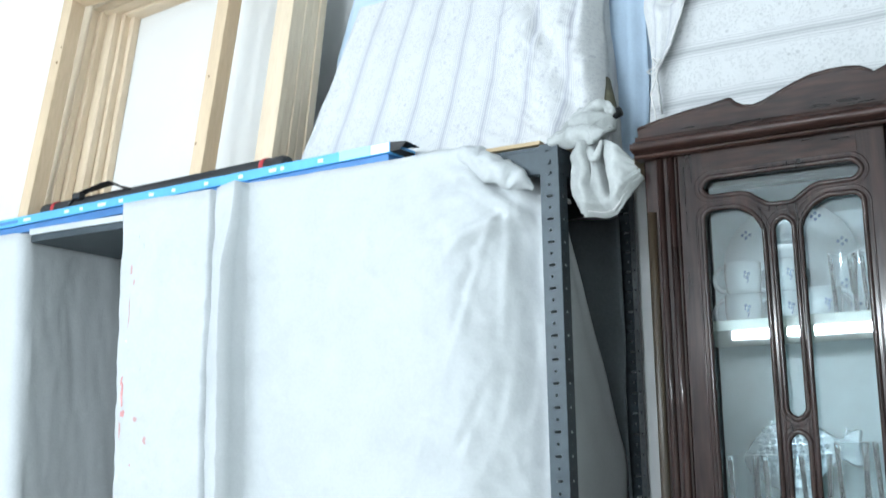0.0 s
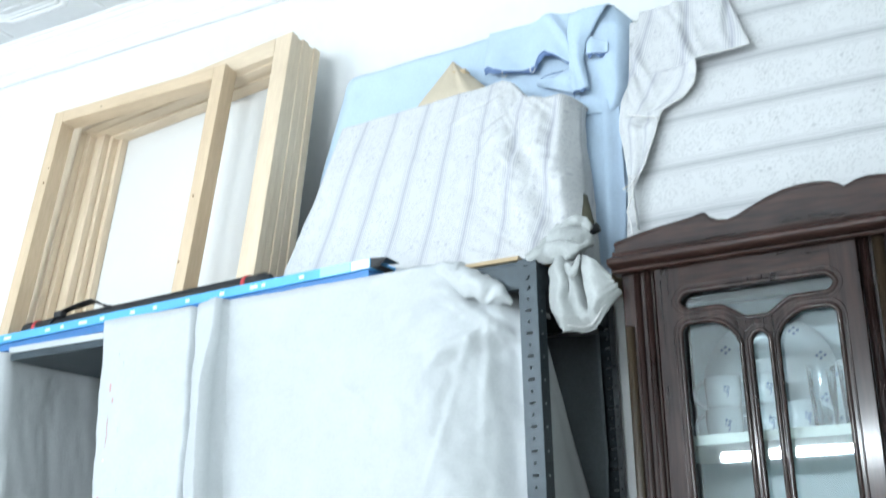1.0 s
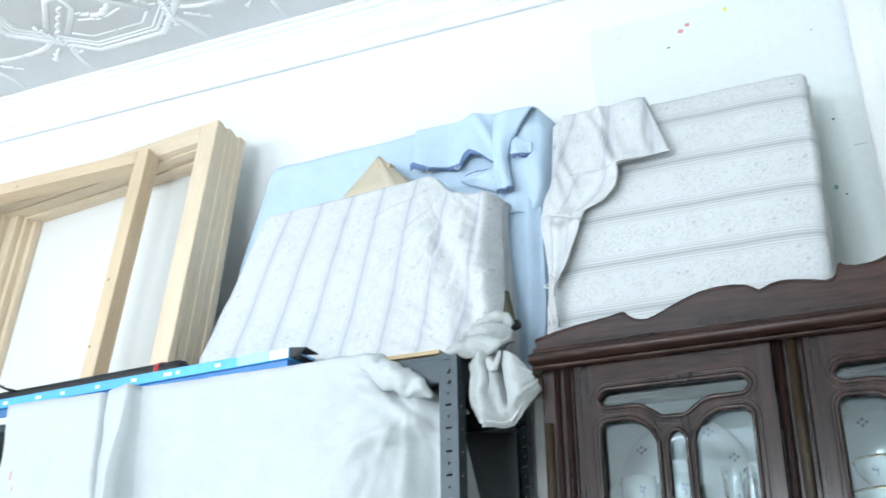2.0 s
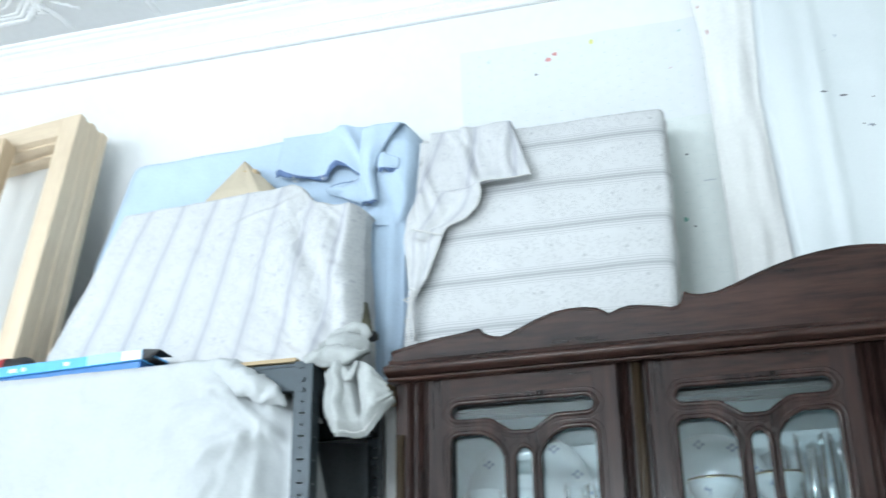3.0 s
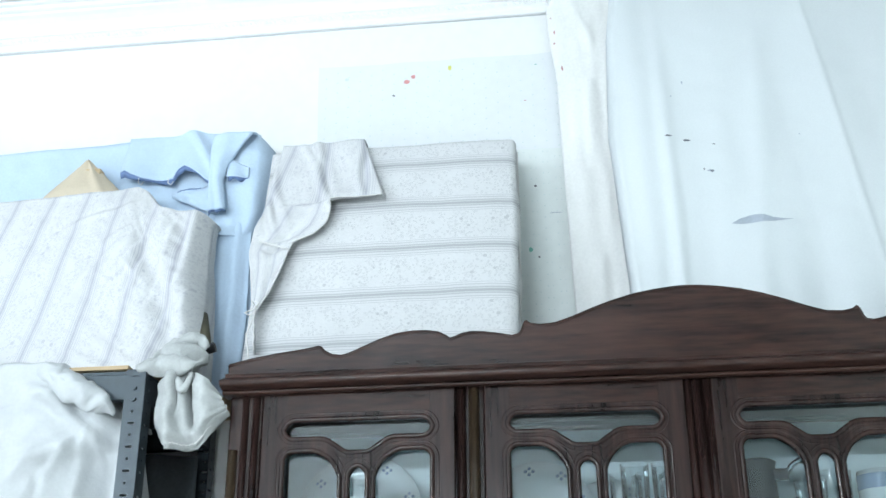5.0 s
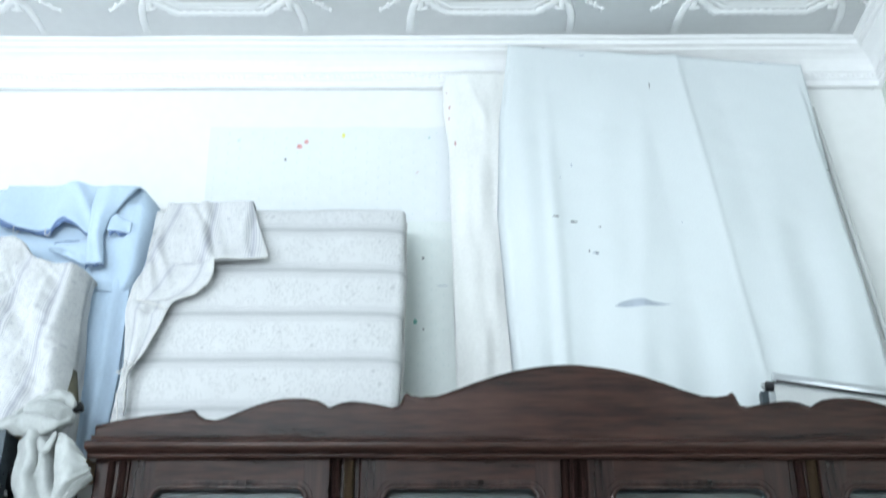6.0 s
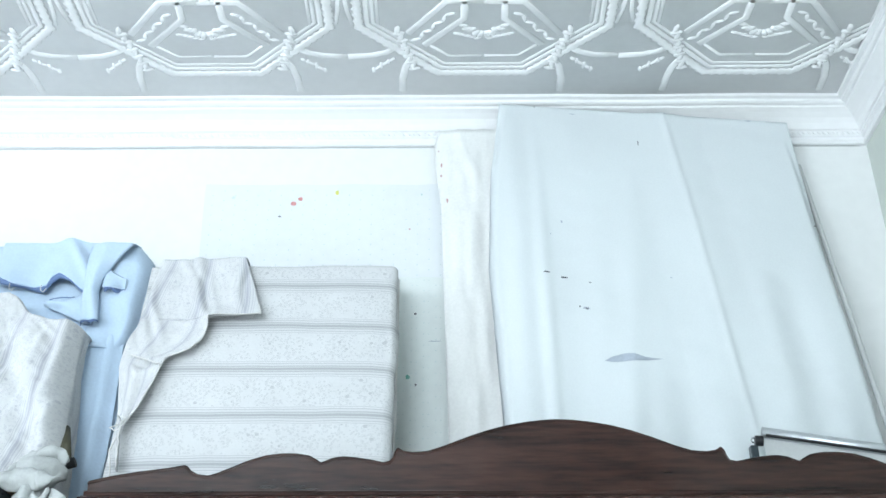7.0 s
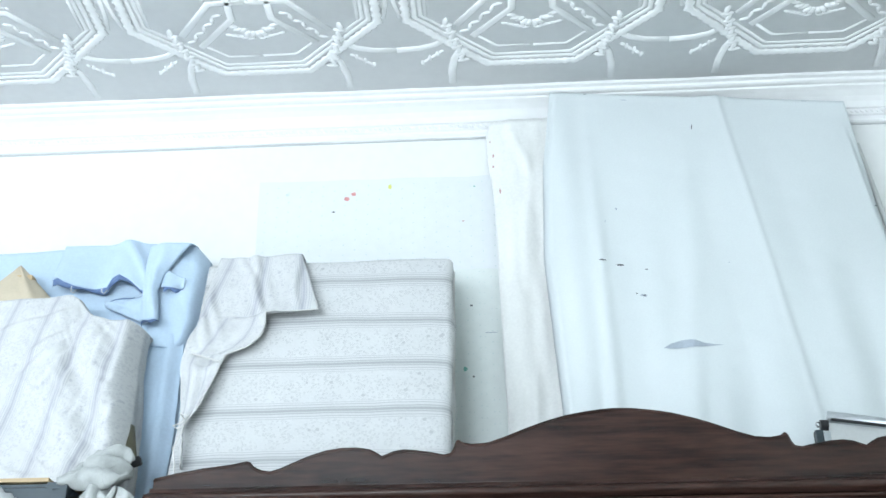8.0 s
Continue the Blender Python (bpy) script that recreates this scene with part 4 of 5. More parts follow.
part("print_band", block((-0.140, -0.0250, 0.0015), (-0.056, -0.0238, 0.0220)), CYAN_PRINT, upper, "pale cyan printed band", local=True)
flap = bmesh.new()
fv = [flap.verts.new(p) for p in ((-0.004, -0.022, 0.002), (-0.004, 0.040, 0.002), (-0.004, 0.040, 0.023), (-0.004, -0.022, 0.023), (0.036, -0.018, 0.019), (0.033, 0.034, 0.017), (0.022, 0.034, 0.004), (0.018, -0.016, 0.005))]
for ids in ((3, 2, 5, 4), (0, 1, 6, 7), (0, 3, 4, 7)):
    flap.faces.new([fv[i] for i in ids])
thicken(part("end_flap", flap, BLACK, upper, "dark torn end flaps", local=True), 0.0012)
for bx, w in ((-1.40, 0.03), (-1.34, 0.085), (-1.23, 0.03), (-1.06, 0.018), (-1.00, 0.012), (-0.93, 0.03), (-0.85, 0.015), (-0.74, 0.016), (-0.66, 0.012), (-0.55, 0.012), (-0.44, 0.014), (-0.345, 0.022), (-0.31, 0.010), (-0.20, 0.014)):
    part("print_bar", block((bx, -0.0250, 0.0075), (bx + w, -0.0238, 0.0155)), BOX_DEEP if w > 0.05 else WHITE_PRINT, upper, local=True)

# black tube bag on the cartons
bag = thing("tube_bag", (CX, CY, TOPZ + 0.0445), "black nylon tube bag with red trim and a strap", "bag", rz=CT)
BR_ = 0.0235
part("tube", lathe([(0, -1.245), (0.020, -1.245), (BR_, -1.238), (BR_, -1.205), (BR_ - 0.001, -1.200), (BR_, -1.19), (BR_ - 0.0012, -0.80), (BR_, -0.405), (BR_ - 0.001, -0.395), (BR_, -0.39), (BR_, -0.372), (0.019, -0.358), (0, -0.355)], (0, 0.058, BR_), 28, "X"), BLACK, bag, smooth=True, local=True)
for rx in (-1.198, -0.432):
    part("red_ring", lathe([(BR_ + 0.0005, rx), (BR_ + 0.002, rx + 0.003), (BR_ + 0.002, rx + 0.011), (BR_ + 0.0005, rx + 0.014)], (0, 0.058, BR_), 28, "X"), RED, bag, "red piping ring", smooth=True, local=True)
STRAP = [(0.0, -1.115, 0.030), (0.14, -1.095, 0.048), (0.22, -1.075, 0.058), (0.5, -0.985, 0.069), (0.60, -0.955, 0.070), (0.75, -0.930, 0.056), (1.0, -0.880, 0.046)]
thicken(part("strap", sheet(lambda s, t: (lerp_table(STRAP, s)[0] + 0.004 * t, 0.029 + 0.028 * t, lerp_table(STRAP, s)[1] - 0.008 + 0.005 * math.sin(3 * s + 2 * t) + 0.004 * t), 40, 4), BLACK, bag, "flat webbing strap", smooth=True, local=True), 0.002)
part("strap_buckle", block((-1.092, 0.021, 0.034), (-1.062, 0.043, 0.052), 0.004), BLACK, bag, "plastic strap buckle", local=True)
part("zip_line", curve_bm([[(x, 0.058 - BR_ * 0.80, BR_ * 1.62) for x in (-0.86, -0.6, -0.41)]], bevel=0.0012, flat=False, closed=False), STEEL, bag, local=True)

# ---------- stretcher frames leaning on the wall ----------


def stretcher(base, x0, x1, h, bar, depth, canvas, label, tilt, lean, turn, woods=(PINE, PINE_FLAT)):
    t = thing("stretcher_frame", base, label, "picture frame", "stretcher frames", rx=-lean, ry=tilt, rz=turn)
    for a, b in ((x0, x0 + bar), (x1 - bar, x1)):
        part("stile", block((a, 0, 0), (b, depth, h), 0.0022), woods[0], t, local=True)
    for a, b in ((0, bar), (h - bar, h)):
        part("rail", block((x0 + bar + 0.0004, 0, a), (x1 - bar - 0.0004, depth, b), 0.0022), woods[1], t, local=True)
    if canvas:
        part("canvas", block((x0 + 0.004, depth + 0.0005, 0.004), (x1 - 0.004, depth + 0.003, h - 0.004)), CANVAS, t, "white canvas", local=True)
    return t


FX = -1.70
front_frame = stretcher((FX, 0.061, TOPZ + 0.012), -0.261, 0.414, 0.774, 0.0405, 0.050, False, "deep narrow honey-coloured pine stretcher frame leaning in front", 1.0, 9.7, -1.8, (PINE_WARM, PINE_WARM_FLAT))
for kx, kv, kr in ((-0.235, 0.52, 0.006), (-0.228, 0.57, 0.004), (0.385, 0.36, 0.005), (0.378, 0.17, 0.005), (-0.06, 0.745, 0.004)):
    part("knot", block((kx, -0.0008, kv), (kx + kr, 0.0005, kv + kr * 1.5), 0.0002), KNOT, front_frame, local=True)
BACK_Y, BACK_H, BACK_BAR = 0.120, 0.808, 0.060
for n, (x0, x1, rise) in enumerate(((-0.282, 0.639, 0.0), (-0.262, 0.640, -0.004), (-0.222, 0.645, 0.003), (-0.205, 0.648, -0.003), (-0.185, 0.655, 0.002))):
    stretcher((FX, BACK_Y + 0.0262 * n, TOPZ + 0.020 - 0.0052 * n), x0, x1, BACK_H + rise, BACK_BAR, 0.0245, n == 4, "pine stretcher frame with white canvas at the back" if n == 4 else "pale pine stretcher frame in a leaning stack", -1.6, 11.4 - 0.3 * n, -6.0)

# ---------- blue draped sheet over boards ----------
blue = thing("blue_sheet", (-0.55, 0.3, TOPZ), "pale blue cotton sheet draped over boards against the wall", "sheet")
BL, BR = -0.965, -0.168


def blue_cloth(s, t):
    """Front from left to right, then round to the right-hand side."""
    Lf, Ls = BR - BL, 0.16
    d = s * (Lf + Ls)
    top = lerp_table([(-0.965, 2.715), (-0.94, 2.738), (-0.7, 2.744), (-0.45, 2.752), (-0.25, 2.760), (-0.215, 2.752), (-0.185, 2.728), (-0.168, 2.700)], BL + min(d, Lf))[0]
    z = TOPZ + 0.002 + (top - TOPZ) * min(1, t / 0.93)
    x, y = BL + d, 0.205 + 0.11 * (z - TOPZ)
    ripple = 0.006 * wob(d * 2, z * 0.5, 0, 6, 2) + 0.0015 * wob(d, z, 0, 28, 3)
    if d > Lf - 0.1:
        ripple += 0.010 * math.sin((d * 1.0 + 0.02 * z) * 115) * bump01(d, Lf - 0.1, Lf) * (1 - 0.5 * t)
    if d > Lf - 0.03:
        a = min(1.0, (d - Lf + 0.03) / 0.06) * math.pi / 2
        cx, cy = BR - 0.03, y + 0.03
        x = cx + 0.03 * math.sin(a)
        y = cy - 0.03 * math.cos(a)
        if d > Lf + 0.03:
            y = cy + (d - Lf - 0.03)
        x += ripple * math.sin(a) + 0.008 * (1 - t) * math.sin(a) * math.sin(z * 9)
        y += ripple * math.cos(a)
    else:
        y += ripple
    if d < 0.12:
        x -= 0.055 * (1 - d / 0.12) * min(1.0, max(0.0, top - z) / 0.25)
    if d < 0.06:
        y += 0.035 * (1 - d / 0.06) ** 2
    y = min(y, WALL_Y - 0.006)
    if t > 0.93:
        q = (t - 0.93) / 0.07
        y = min(y + 0.09 * q, WALL_Y - 0.006)
        z += 0.010 * math.sin(q * math.pi * 0.7)
    return (x, y, z)


thicken(part("cloth", sheet(blue_cloth, 130, 90), BLUE, blue, smooth=True), 0.002)
HEM = [(-0.500, 2.640), (-0.490, 2.645), (-0.47, 2.632), (-0.447, 2.624), (-0.40, 2.621), (-0.372, 2.623), (-0.363, 2.646), (-0.343, 2.653), (-0.31, 2.630), (-0.285, 2.608), (-0.274, 2.606)]


def blue_plane(z):
    return 0.205 + 0.11 * (z - TOPZ)


def ribbon(line, width, lift=0.001):
    """Narrow band hanging below a line of places."""
    n = len(line) - 1

    def at(s, t):
        k = min(n - 1, int(s * n))
        p = Vector(line[k]).lerp(Vector(line[k + 1]), s * n - k)
        return (p.x, p.y + lift + 0.006 * t, p.z - width * t * (0.6 + 0.4 * math.sin(s * 11 + 1)))
    return sheet(at, n * 2, 2)


def blue_fold(s, t):
    """Turned-down flap: smooth above, its hem standing off the board in waves."""
    x = -0.500 + 0.226 * s
    top = 2.753 + 0.004 * wob(x, 0, 0, 12, 4) + 0.010 * math.exp(-((x + 0.335) / 0.03) ** 2)
    hem = lerp_table(HEM, x)[0]
    z = hem + (top - hem) * min(1, t / 0.9)
    out = 1 - min(1, t / 0.9)
    y = blue_plane(z) - 0.014 - 0.020 * out * (1 + 0.6 * math.sin(x * 38 + 1.0))
    y -= 0.010 * math.exp(-((x + 0.345 - 0.10 * out) / 0.018) ** 2) + 0.004 * wob(x, 0, z, 14, 3) + 0.0015 * wob(x, 0, z, 40, 5)
    if t > 0.9:
        q = (t - 0.9) / 0.1
        y += 0.07 * q
        z += 0.008 * math.sin(q * math.pi)
    return (x, y, z)


thicken(part("turned_down_flap", sheet(blue_fold, 90, 50), BLUE, blue, "turned-down flap with a wavy hem", smooth=True), 0.003)
# strip below the hem paints the flap's inner shade in dark blue
thicken(part("hem", ribbon([blue_fold(s, 0.0) for s in np.linspace(0, 0.97, 40)], 0.015), BLUE_SHADE, blue, "hem strip, dark blue for the shade inside the fold", smooth=True), 0.0015)


def blue_under(s, t):
    """Tongue of cloth below the flap, its lower edge slanting down to a point."""
    x = -0.366 + 0.118 * s
    low = lerp_table([(0, 2.568), (0.25, 2.556), (0.5, 2.540), (0.85, 2.521), (1, 2.519)], s)[0]
    top = lerp_table([(0, 2.582), (0.15, 2.588), (0.6, 2.594), (0.8, 2.608), (1, 2.640)], s)[0]
    z = low + (top - low) * t
    y = blue_plane(z) - 0.020 - 0.012 * math.sin(math.pi * t) - 0.006 * wob(s * 3, t * 2, 0, 2, 5)
    return (x, y, z)


BAND = [(0, -0.270, -0.229, 2.519), (0.18, -0.273, -0.236, 2.560), (0.35, -0.277, -0.243, 2.600), (0.55, -0.279, -0.236, 2.648), (0.75, -0.284, -0.205, 2.697), (0.9, -0.280, -0.180, 2.732), (1.0, -0.272, -0.178, 2.752)]


def blue_band(s, t):
    """Folded band falling from the top edge to a square end."""
    a, b, z = lerp_table(BAND, t)
    x = a + (b - a) * s
    y = blue_plane(z) - 0.036 - 0.014 * math.sqrt(max(0.0, 1 - (2 * s - 1) ** 2)) - 0.003 * math.sin(9 * s + 5 * t) - 0.003 * wob(x, 0, z, 22, 6)
    if t > 0.9:
        y += 0.05 * (t - 0.9) / 0.1
    return (x, y, z + 0.004 * (s - 0.5))


def blue_end(s, t):
    """Outer layer over the board's end, cut off in a curve above the shaded lower cloth."""
    low = lerp_table([(0, 2.470), (0.5, 2.466), (0.8, 2.462), (1, 2.480)], s)[0]
    top = lerp_table([(0, 2.752), (0.7, 2.756), (1.0, 2.720)], s)[0]
    z = low + (top - low) * t
    right = float(np.interp(z, [2.46, 2.475, 2.53, 2.61, 2.69, 2.76], [-0.186, -0.170, -0.142, -0.136, -0.142, -0.156]))
    x = -0.262 + (right + 0.262) * s
    y = blue_plane(z) - (0.005 + 0.016 * bump01(t, 0.0, 0.5)) * (1 - 0.7 * max(0.0, t - 0.8) / 0.2) + 0.05 * max(0.0, (s - 0.72) / 0.28) ** 2
    y -= 0.007 * math.sin((x + 0.25 * z) * 85) * s * (1 - 0.5 * t) + 0.003 * wob(x, 0, z, 16, 8)
    return (x, y, z)


def blue_corner(s, t):
    """Small turned corner beside the band, open underneath."""
    x = -0.236 + 0.052 * s
    z = 2.613 + 0.060 * t * (1 - 0.55 * s) - 0.004 * math.sin(s * 3)
    return (x, blue_plane(z) - 0.030 - 0.016 * (1 - t) * math.sin(math.pi * min(1, s + 0.15)), z)


thicken(part("under_fold", sheet(blue_under, 30, 14), BLUE, blue, smooth=True), 0.0025)
thicken(part("slanting_fold", sheet(blue_band, 20, 50), BLUE, blue, smooth=True), 0.0025)
thicken(part("outer_layer", sheet(blue_end, 30, 50), BLUE, blue, "outer layer hanging over the board's end", smooth=True), 0.003)
thicken(part("turned_corner", sheet(blue_corner, 16, 12), BLUE, blue, smooth=True), 0.0025)
# these two strips paint the shade under the corner and the band
thicken(part("hem", ribbon([blue_corner(s, 0.0) for s in np.linspace(0.1, 0.95, 14)], 0.010), BLUE_SHADE, blue, "hem strip, dark blue for the shade inside the fold", smooth=True), 0.0015)
thicken(part("hem", ribbon([blue_band(s, 0.0) for s in np.linspace(0.0, 1.0, 14)], 0.006), BLUE_SHADE, blue, "hem strip, dark blue for the shade inside the fold", smooth=True), 0.0015)
# dark blue line for the shade along the tongue's upper edge
low_hem = [blue_under(s, 1.0) for s in np.linspace(0, 0.55, 24)]
part("hem", curve_bm([[(x, y - 0.001, z + 0.001) for x, y, z in low_hem]], bevel=0.002, flat=False, closed=False), BLUE_SHADE, blue, "hem line, dark blue for the shade under the fold")
for tx, tz in ((-0.452, 2.622), (-0.378, 2.618)):
    part("loose_thread", curve_bm([[(tx, 0.225, tz), (tx + 0.002, 0.221, tz - 0.016), (tx + 0.010, 0.219, tz - 0.022), (tx + 0.015, 0.221, tz - 0.012)]], bevel=0.0011, flat=False, closed=False), SEAM, blue)
boards = thing("board", (-0.55, 0.36, TOPZ), "plain board standing under the blue sheet", "board", rx=-7)
part("panel", block((-0.38, 0, 0.0), (0.37, 0.02, 0.66), 0.002), PLY, boards, local=True)

# ---------- striped sheet over boxes ----------
stripe = thing("striped_sheet", (-0.6, 0.1, TOPZ), "grey and white striped floral sheet draped over boards on the rack", "sheet")
TOPLINE = [(-1.02, 2.40), (-0.90, 2.520), (-0.885, 2.534), (-0.76, 2.540), (-0.62, 2.548), (-0.50, 2.556), (-0.42, 2.566), (-0.40, 2.556), (-0.37, 2.515), (-0.345, 2.495), (-0.31, 2.486), (-0.27, 2.483), (-0.250, 2.482), (-0.240, 2.476)]


SHEET_CREASES = ((-0.37, 2.51, -0.46, 2.40), (-0.37, 2.50, -0.50, 2.28), (-0.35, 2.49, -0.44, 2.22), (-0.33, 2.48, -0.40, 2.18), (-0.30, 2.48, -0.34, 2.20), (-0.265, 2.46, -0.30, 2.12), (-0.24, 2.42, -0.26, 2.14), (-0.40, 2.54, -0.58, 2.44), (-0.42, 2.18, -0.29, 2.08), (-0.50, 2.14, -0.33, 2.07), (-0.97, 2.14, -0.90, 2.26))


def stripe_cloth(s, t):
    q = min(1, t / 0.93)
    x0, x1 = -1.000 + 0.105 * q, -0.218 - 0.024 * q + 0.006 * math.sin(q * 6)
    x = x0 + (x1 - x0) * s
    top = lerp_table(TOPLINE, -0.885 + 0.645 * s)[0]
    z = TOPZ + 0.003 + (top - TOPZ) * q
    y = 0.015 + 0.30 * (z - TOPZ)
    right = bump01(s, 0.55, 0.85)
    fan = (s - 0.5) - 0.22 * (1 - q) * right
    y -= 0.006 * wob(s * 3, q, 0, 3, 2) + 0.002 * wob(x, 0, z, 24, 1)
    y -= right * (0.008 * math.sin(fan * 42 + 1.8 * wob(s, q, 0, 4, 5)) + 0.008 * wob(s * 2, q * 2, 0, 4, 8) + 0.008 * (0.3 - abs(wob(s * 2 + q, q, 0, 9, 14))))
    y -= creased(SHEET_CREASES, x, z, 0.0050, 0.0065) + 0.0030 * wob(x, 0, z, 13, 27) + 0.0016 * (0.3 - abs(wob(x + 0.3 * z, 0, z * 0.7, 34, 9)))
    edge = max(0.0, (s - 0.955) / 0.045)
    y += 0.075 * edge ** 1.5
    left = max(0.0, (0.05 - s) / 0.05)
    y += 0.05 * left ** 1.5
    if t > 0.93:
        p = (t - 0.93) / 0.07
        y += 0.07 * p
        z += 0.008 * math.sin(p * math.pi) - 0.01 * p
    return (x, y, z)


thicken(part("cloth", sheet(stripe_cloth, 150, 100, lambda s, t: (0.80 * s + 0.06 * (1 - t) * s * s + 0.03, t * 0.5)), STRIPED, stripe, smooth=True), 0.0025)


def side_cloth(s, t):
    """Right-hand return of the striped sheet with bunched folds."""
    x, y, z = stripe_cloth(1.0, t * 0.93)
    return (x - 0.012 * s + 0.010 * math.sin(s * 9 + t * 7) * s, y + 0.095 * s, z - 0.01 * s)


thicken(part("side_return", sheet(side_cloth, 16, 40, lambda s, t: (s * 0.12, t * 0.5)), STRIPED, stripe, smooth=True), 0.0025)
support = thing("board", (-0.6, 0.12, TOPZ), "plain board standing under the striped sheet", "board", rx=-16)
part("panel", block((-0.26, 0, 0), (0.34, 0.02, 0.41), 0.002), PLY, support, local=True)

# gathered end of the sheet hanging over the rack corner


LOW = [(0, 1.936), (0.06, 1.915), (0.2, 1.903), (0.45, 1.905), (0.65, 1.915), (0.8, 1.934), (0.93, 1.960), (1.0, 1.978)]
HIGH = [(0, 2.046), (0.3, 2.052), (0.55, 2.050), (0.8, 2.030), (1.0, 2.000)]


def gather(s, t, grow=0.0):
    """Loose end hanging as a pouch: a narrow tube fold, a deep hollow, then a wide lobe."""
    low = sum(lerp_table(LOW, max(0.0, min(1.0, s + k * 0.035)))[0] for k in (-2, -1, 0, 1, 2)) / 5 - grow + 0.004 * wob(s, 0, 0, 9, 3)
    high = lerp_table(HIGH, s)[0]
    x = -0.249 + 0.134 * s + 0.010 * (1 - t) * math.sin(s * 3.1) + grow * (s - 0.3) + 0.005 * wob(0, s, t, 4, 7) - 0.010 * bump01(t, 0.55, 1.0) * (s - 0.4)
    z = low + (high - low) * t
    mid = 0.44 + 0.07 * (1 - t)
    y = -0.030 - 0.030 * math.exp(-((s - 0.19) / 0.13) ** 2) - 0.034 * math.exp(-((s - 0.75) / 0.20) ** 2)
    y += 0.034 * math.exp(-((s - mid) / 0.045) ** 2) * bump01(t, 0.12, 0.4) + 0.010 * math.exp(-((s - 0.28) / 0.025) ** 2) * bump01(t, 0.25, 0.6)
    y += 0.022 * (1 - bump01(t, 0.0, 0.16)) + 0.012 * bump01(t, 0.8, 1.0) - 0.009 * wob(x, 0, z, 24, 4) - 0.005 * abs(wob(x + 0.4 * z, 0, z * 0.6, 48, 2)) - 0.0015 * wob(x, 0, z, 90, 2)
    return (x, y, z)


# the pouch and the crumpled top take the grey painted as their shade
thicken(part("gathered_end", sheet(gather, 90, 60), GATHER_SHADE, stripe, "loose end hanging over the rack corner, its shade put into plain grey", smooth=True), 0.003)
thicken(part("hem_layer", sheet(lambda s, t: Vector(gather(0.15 + 0.85 * s, t * 0.5, 0.005)) + Vector((0, 0.009, 0)), 60, 12), GATHER_SHADE, stripe, "second layer of the hem", smooth=True), 0.002)
hem = [gather(s, 0.03) for s in np.linspace(0.22, 1.0, 90)]
part("hem_cord", curve_bm([[(x + 0.0012 * math.sin(n * 1.9), y - 0.002, z + 0.001 * math.sin(n * 2.7)) for n, (x, y, z) in enumerate(hem)]], bevel=0.0013, flat=False, closed=False), SEAM, stripe, "frayed white hem")
part("tongue", crushed_roll([[((-0.214, -0.030, 2.045), 0.004), ((-0.204, -0.040, 2.026), 0.011), ((-0.196, -0.046, 2.014), 0.010), ((-0.188, -0.046, 2.022), 0.006), ((-0.184, -0.036, 2.046), 0.004)]], 8.0, 0.004), GATHER_SHADE, stripe, smooth=True)
part("crumpled_top", crushed_roll([[((-0.300, -0.030, 2.062), 0.004), ((-0.265, -0.006, 2.092), 0.012), ((-0.234, 0.004, 2.120), 0.017), ((-0.200, 0.010, 2.130), 0.016), ((-0.172, 0.012, 2.120), 0.008)],
                                   [((-0.275, 0.000, 2.068), 0.012), ((-0.235, 0.004, 2.092), 0.028), ((-0.200, 0.012, 2.098), 0.026), ((-0.185, 0.016, 2.080), 0.016)],
                                   [((-0.292, -0.035, 2.058), 0.006), ((-0.250, -0.034, 2.066), 0.017), ((-0.212, -0.038, 2.062), 0.018), ((-0.182, -0.036, 2.066), 0.012), ((-0.160, -0.030, 2.072), 0.003)]], 2.0, 0.014), GATHER_SHADE, stripe, "crumpled cloth above the hanging end, its shade put into plain grey", smooth=True)

# beige cloth corner and rolled olive cloth beside the striped sheet
beige = thing("beige_cloth", (-0.565, 0.19, TOPZ), "beige cloth-covered pointed bundle standing behind the striped sheet", "cloth")
part("cloth", sheet(lambda s, t: (-0.580 + 0.03 * (1 - t) * (s > 0.5) + min(0.16, 0.004 + 0.60 * (1 - t) * 0.92) * math.cos(math.pi * (1 - s)), 0.215 - 0.045 * min(1, 6 * (1 - t)) * math.sin(math.pi * s) - 0.010 * math.exp(-((s - 0.68) / 0.05) ** 2) + 0.004 * wob(s, t, 0, 6, 2), TOPZ + 0.01 + 0.600 * t), 40, 60), BEIGE, beige, smooth=True)
part("inner_post", block((-0.59, 0.200, TOPZ), (-0.54, 0.23, TOPZ + 0.58), 0.004), PLY, beige)
olive = thing("rolled_cloth", (-0.21, 0.12, 2.2), "olive rolled cloth tucked beside the striped sheet", "cloth")
part("roll", rod((-0.236, 0.135, 2.228), (-0.212, 0.105, 2.148), 0.0160), OLIVE, olive, smooth=True)
part("roll_end", rod((-0.213, 0.088, 2.132), (-0.182, 0.084, 2.140), 0.0105), BLACK, olive, "dark roll end", smooth=True)

# ---------- cushion on the cabinet ----------
MB, MK = 2.0505, 0.23
mat_lean = math.degrees(math.atan(MK))
cushion = thing("seat_cushion", (0.15, 0.112, MB), "thick flat cushion in striped floral cotton leaning on the wall", "cushion", rx=-mat_lean)
MH, MX0, MX1, MD = 0.655, -0.285, 0.300, 0.085


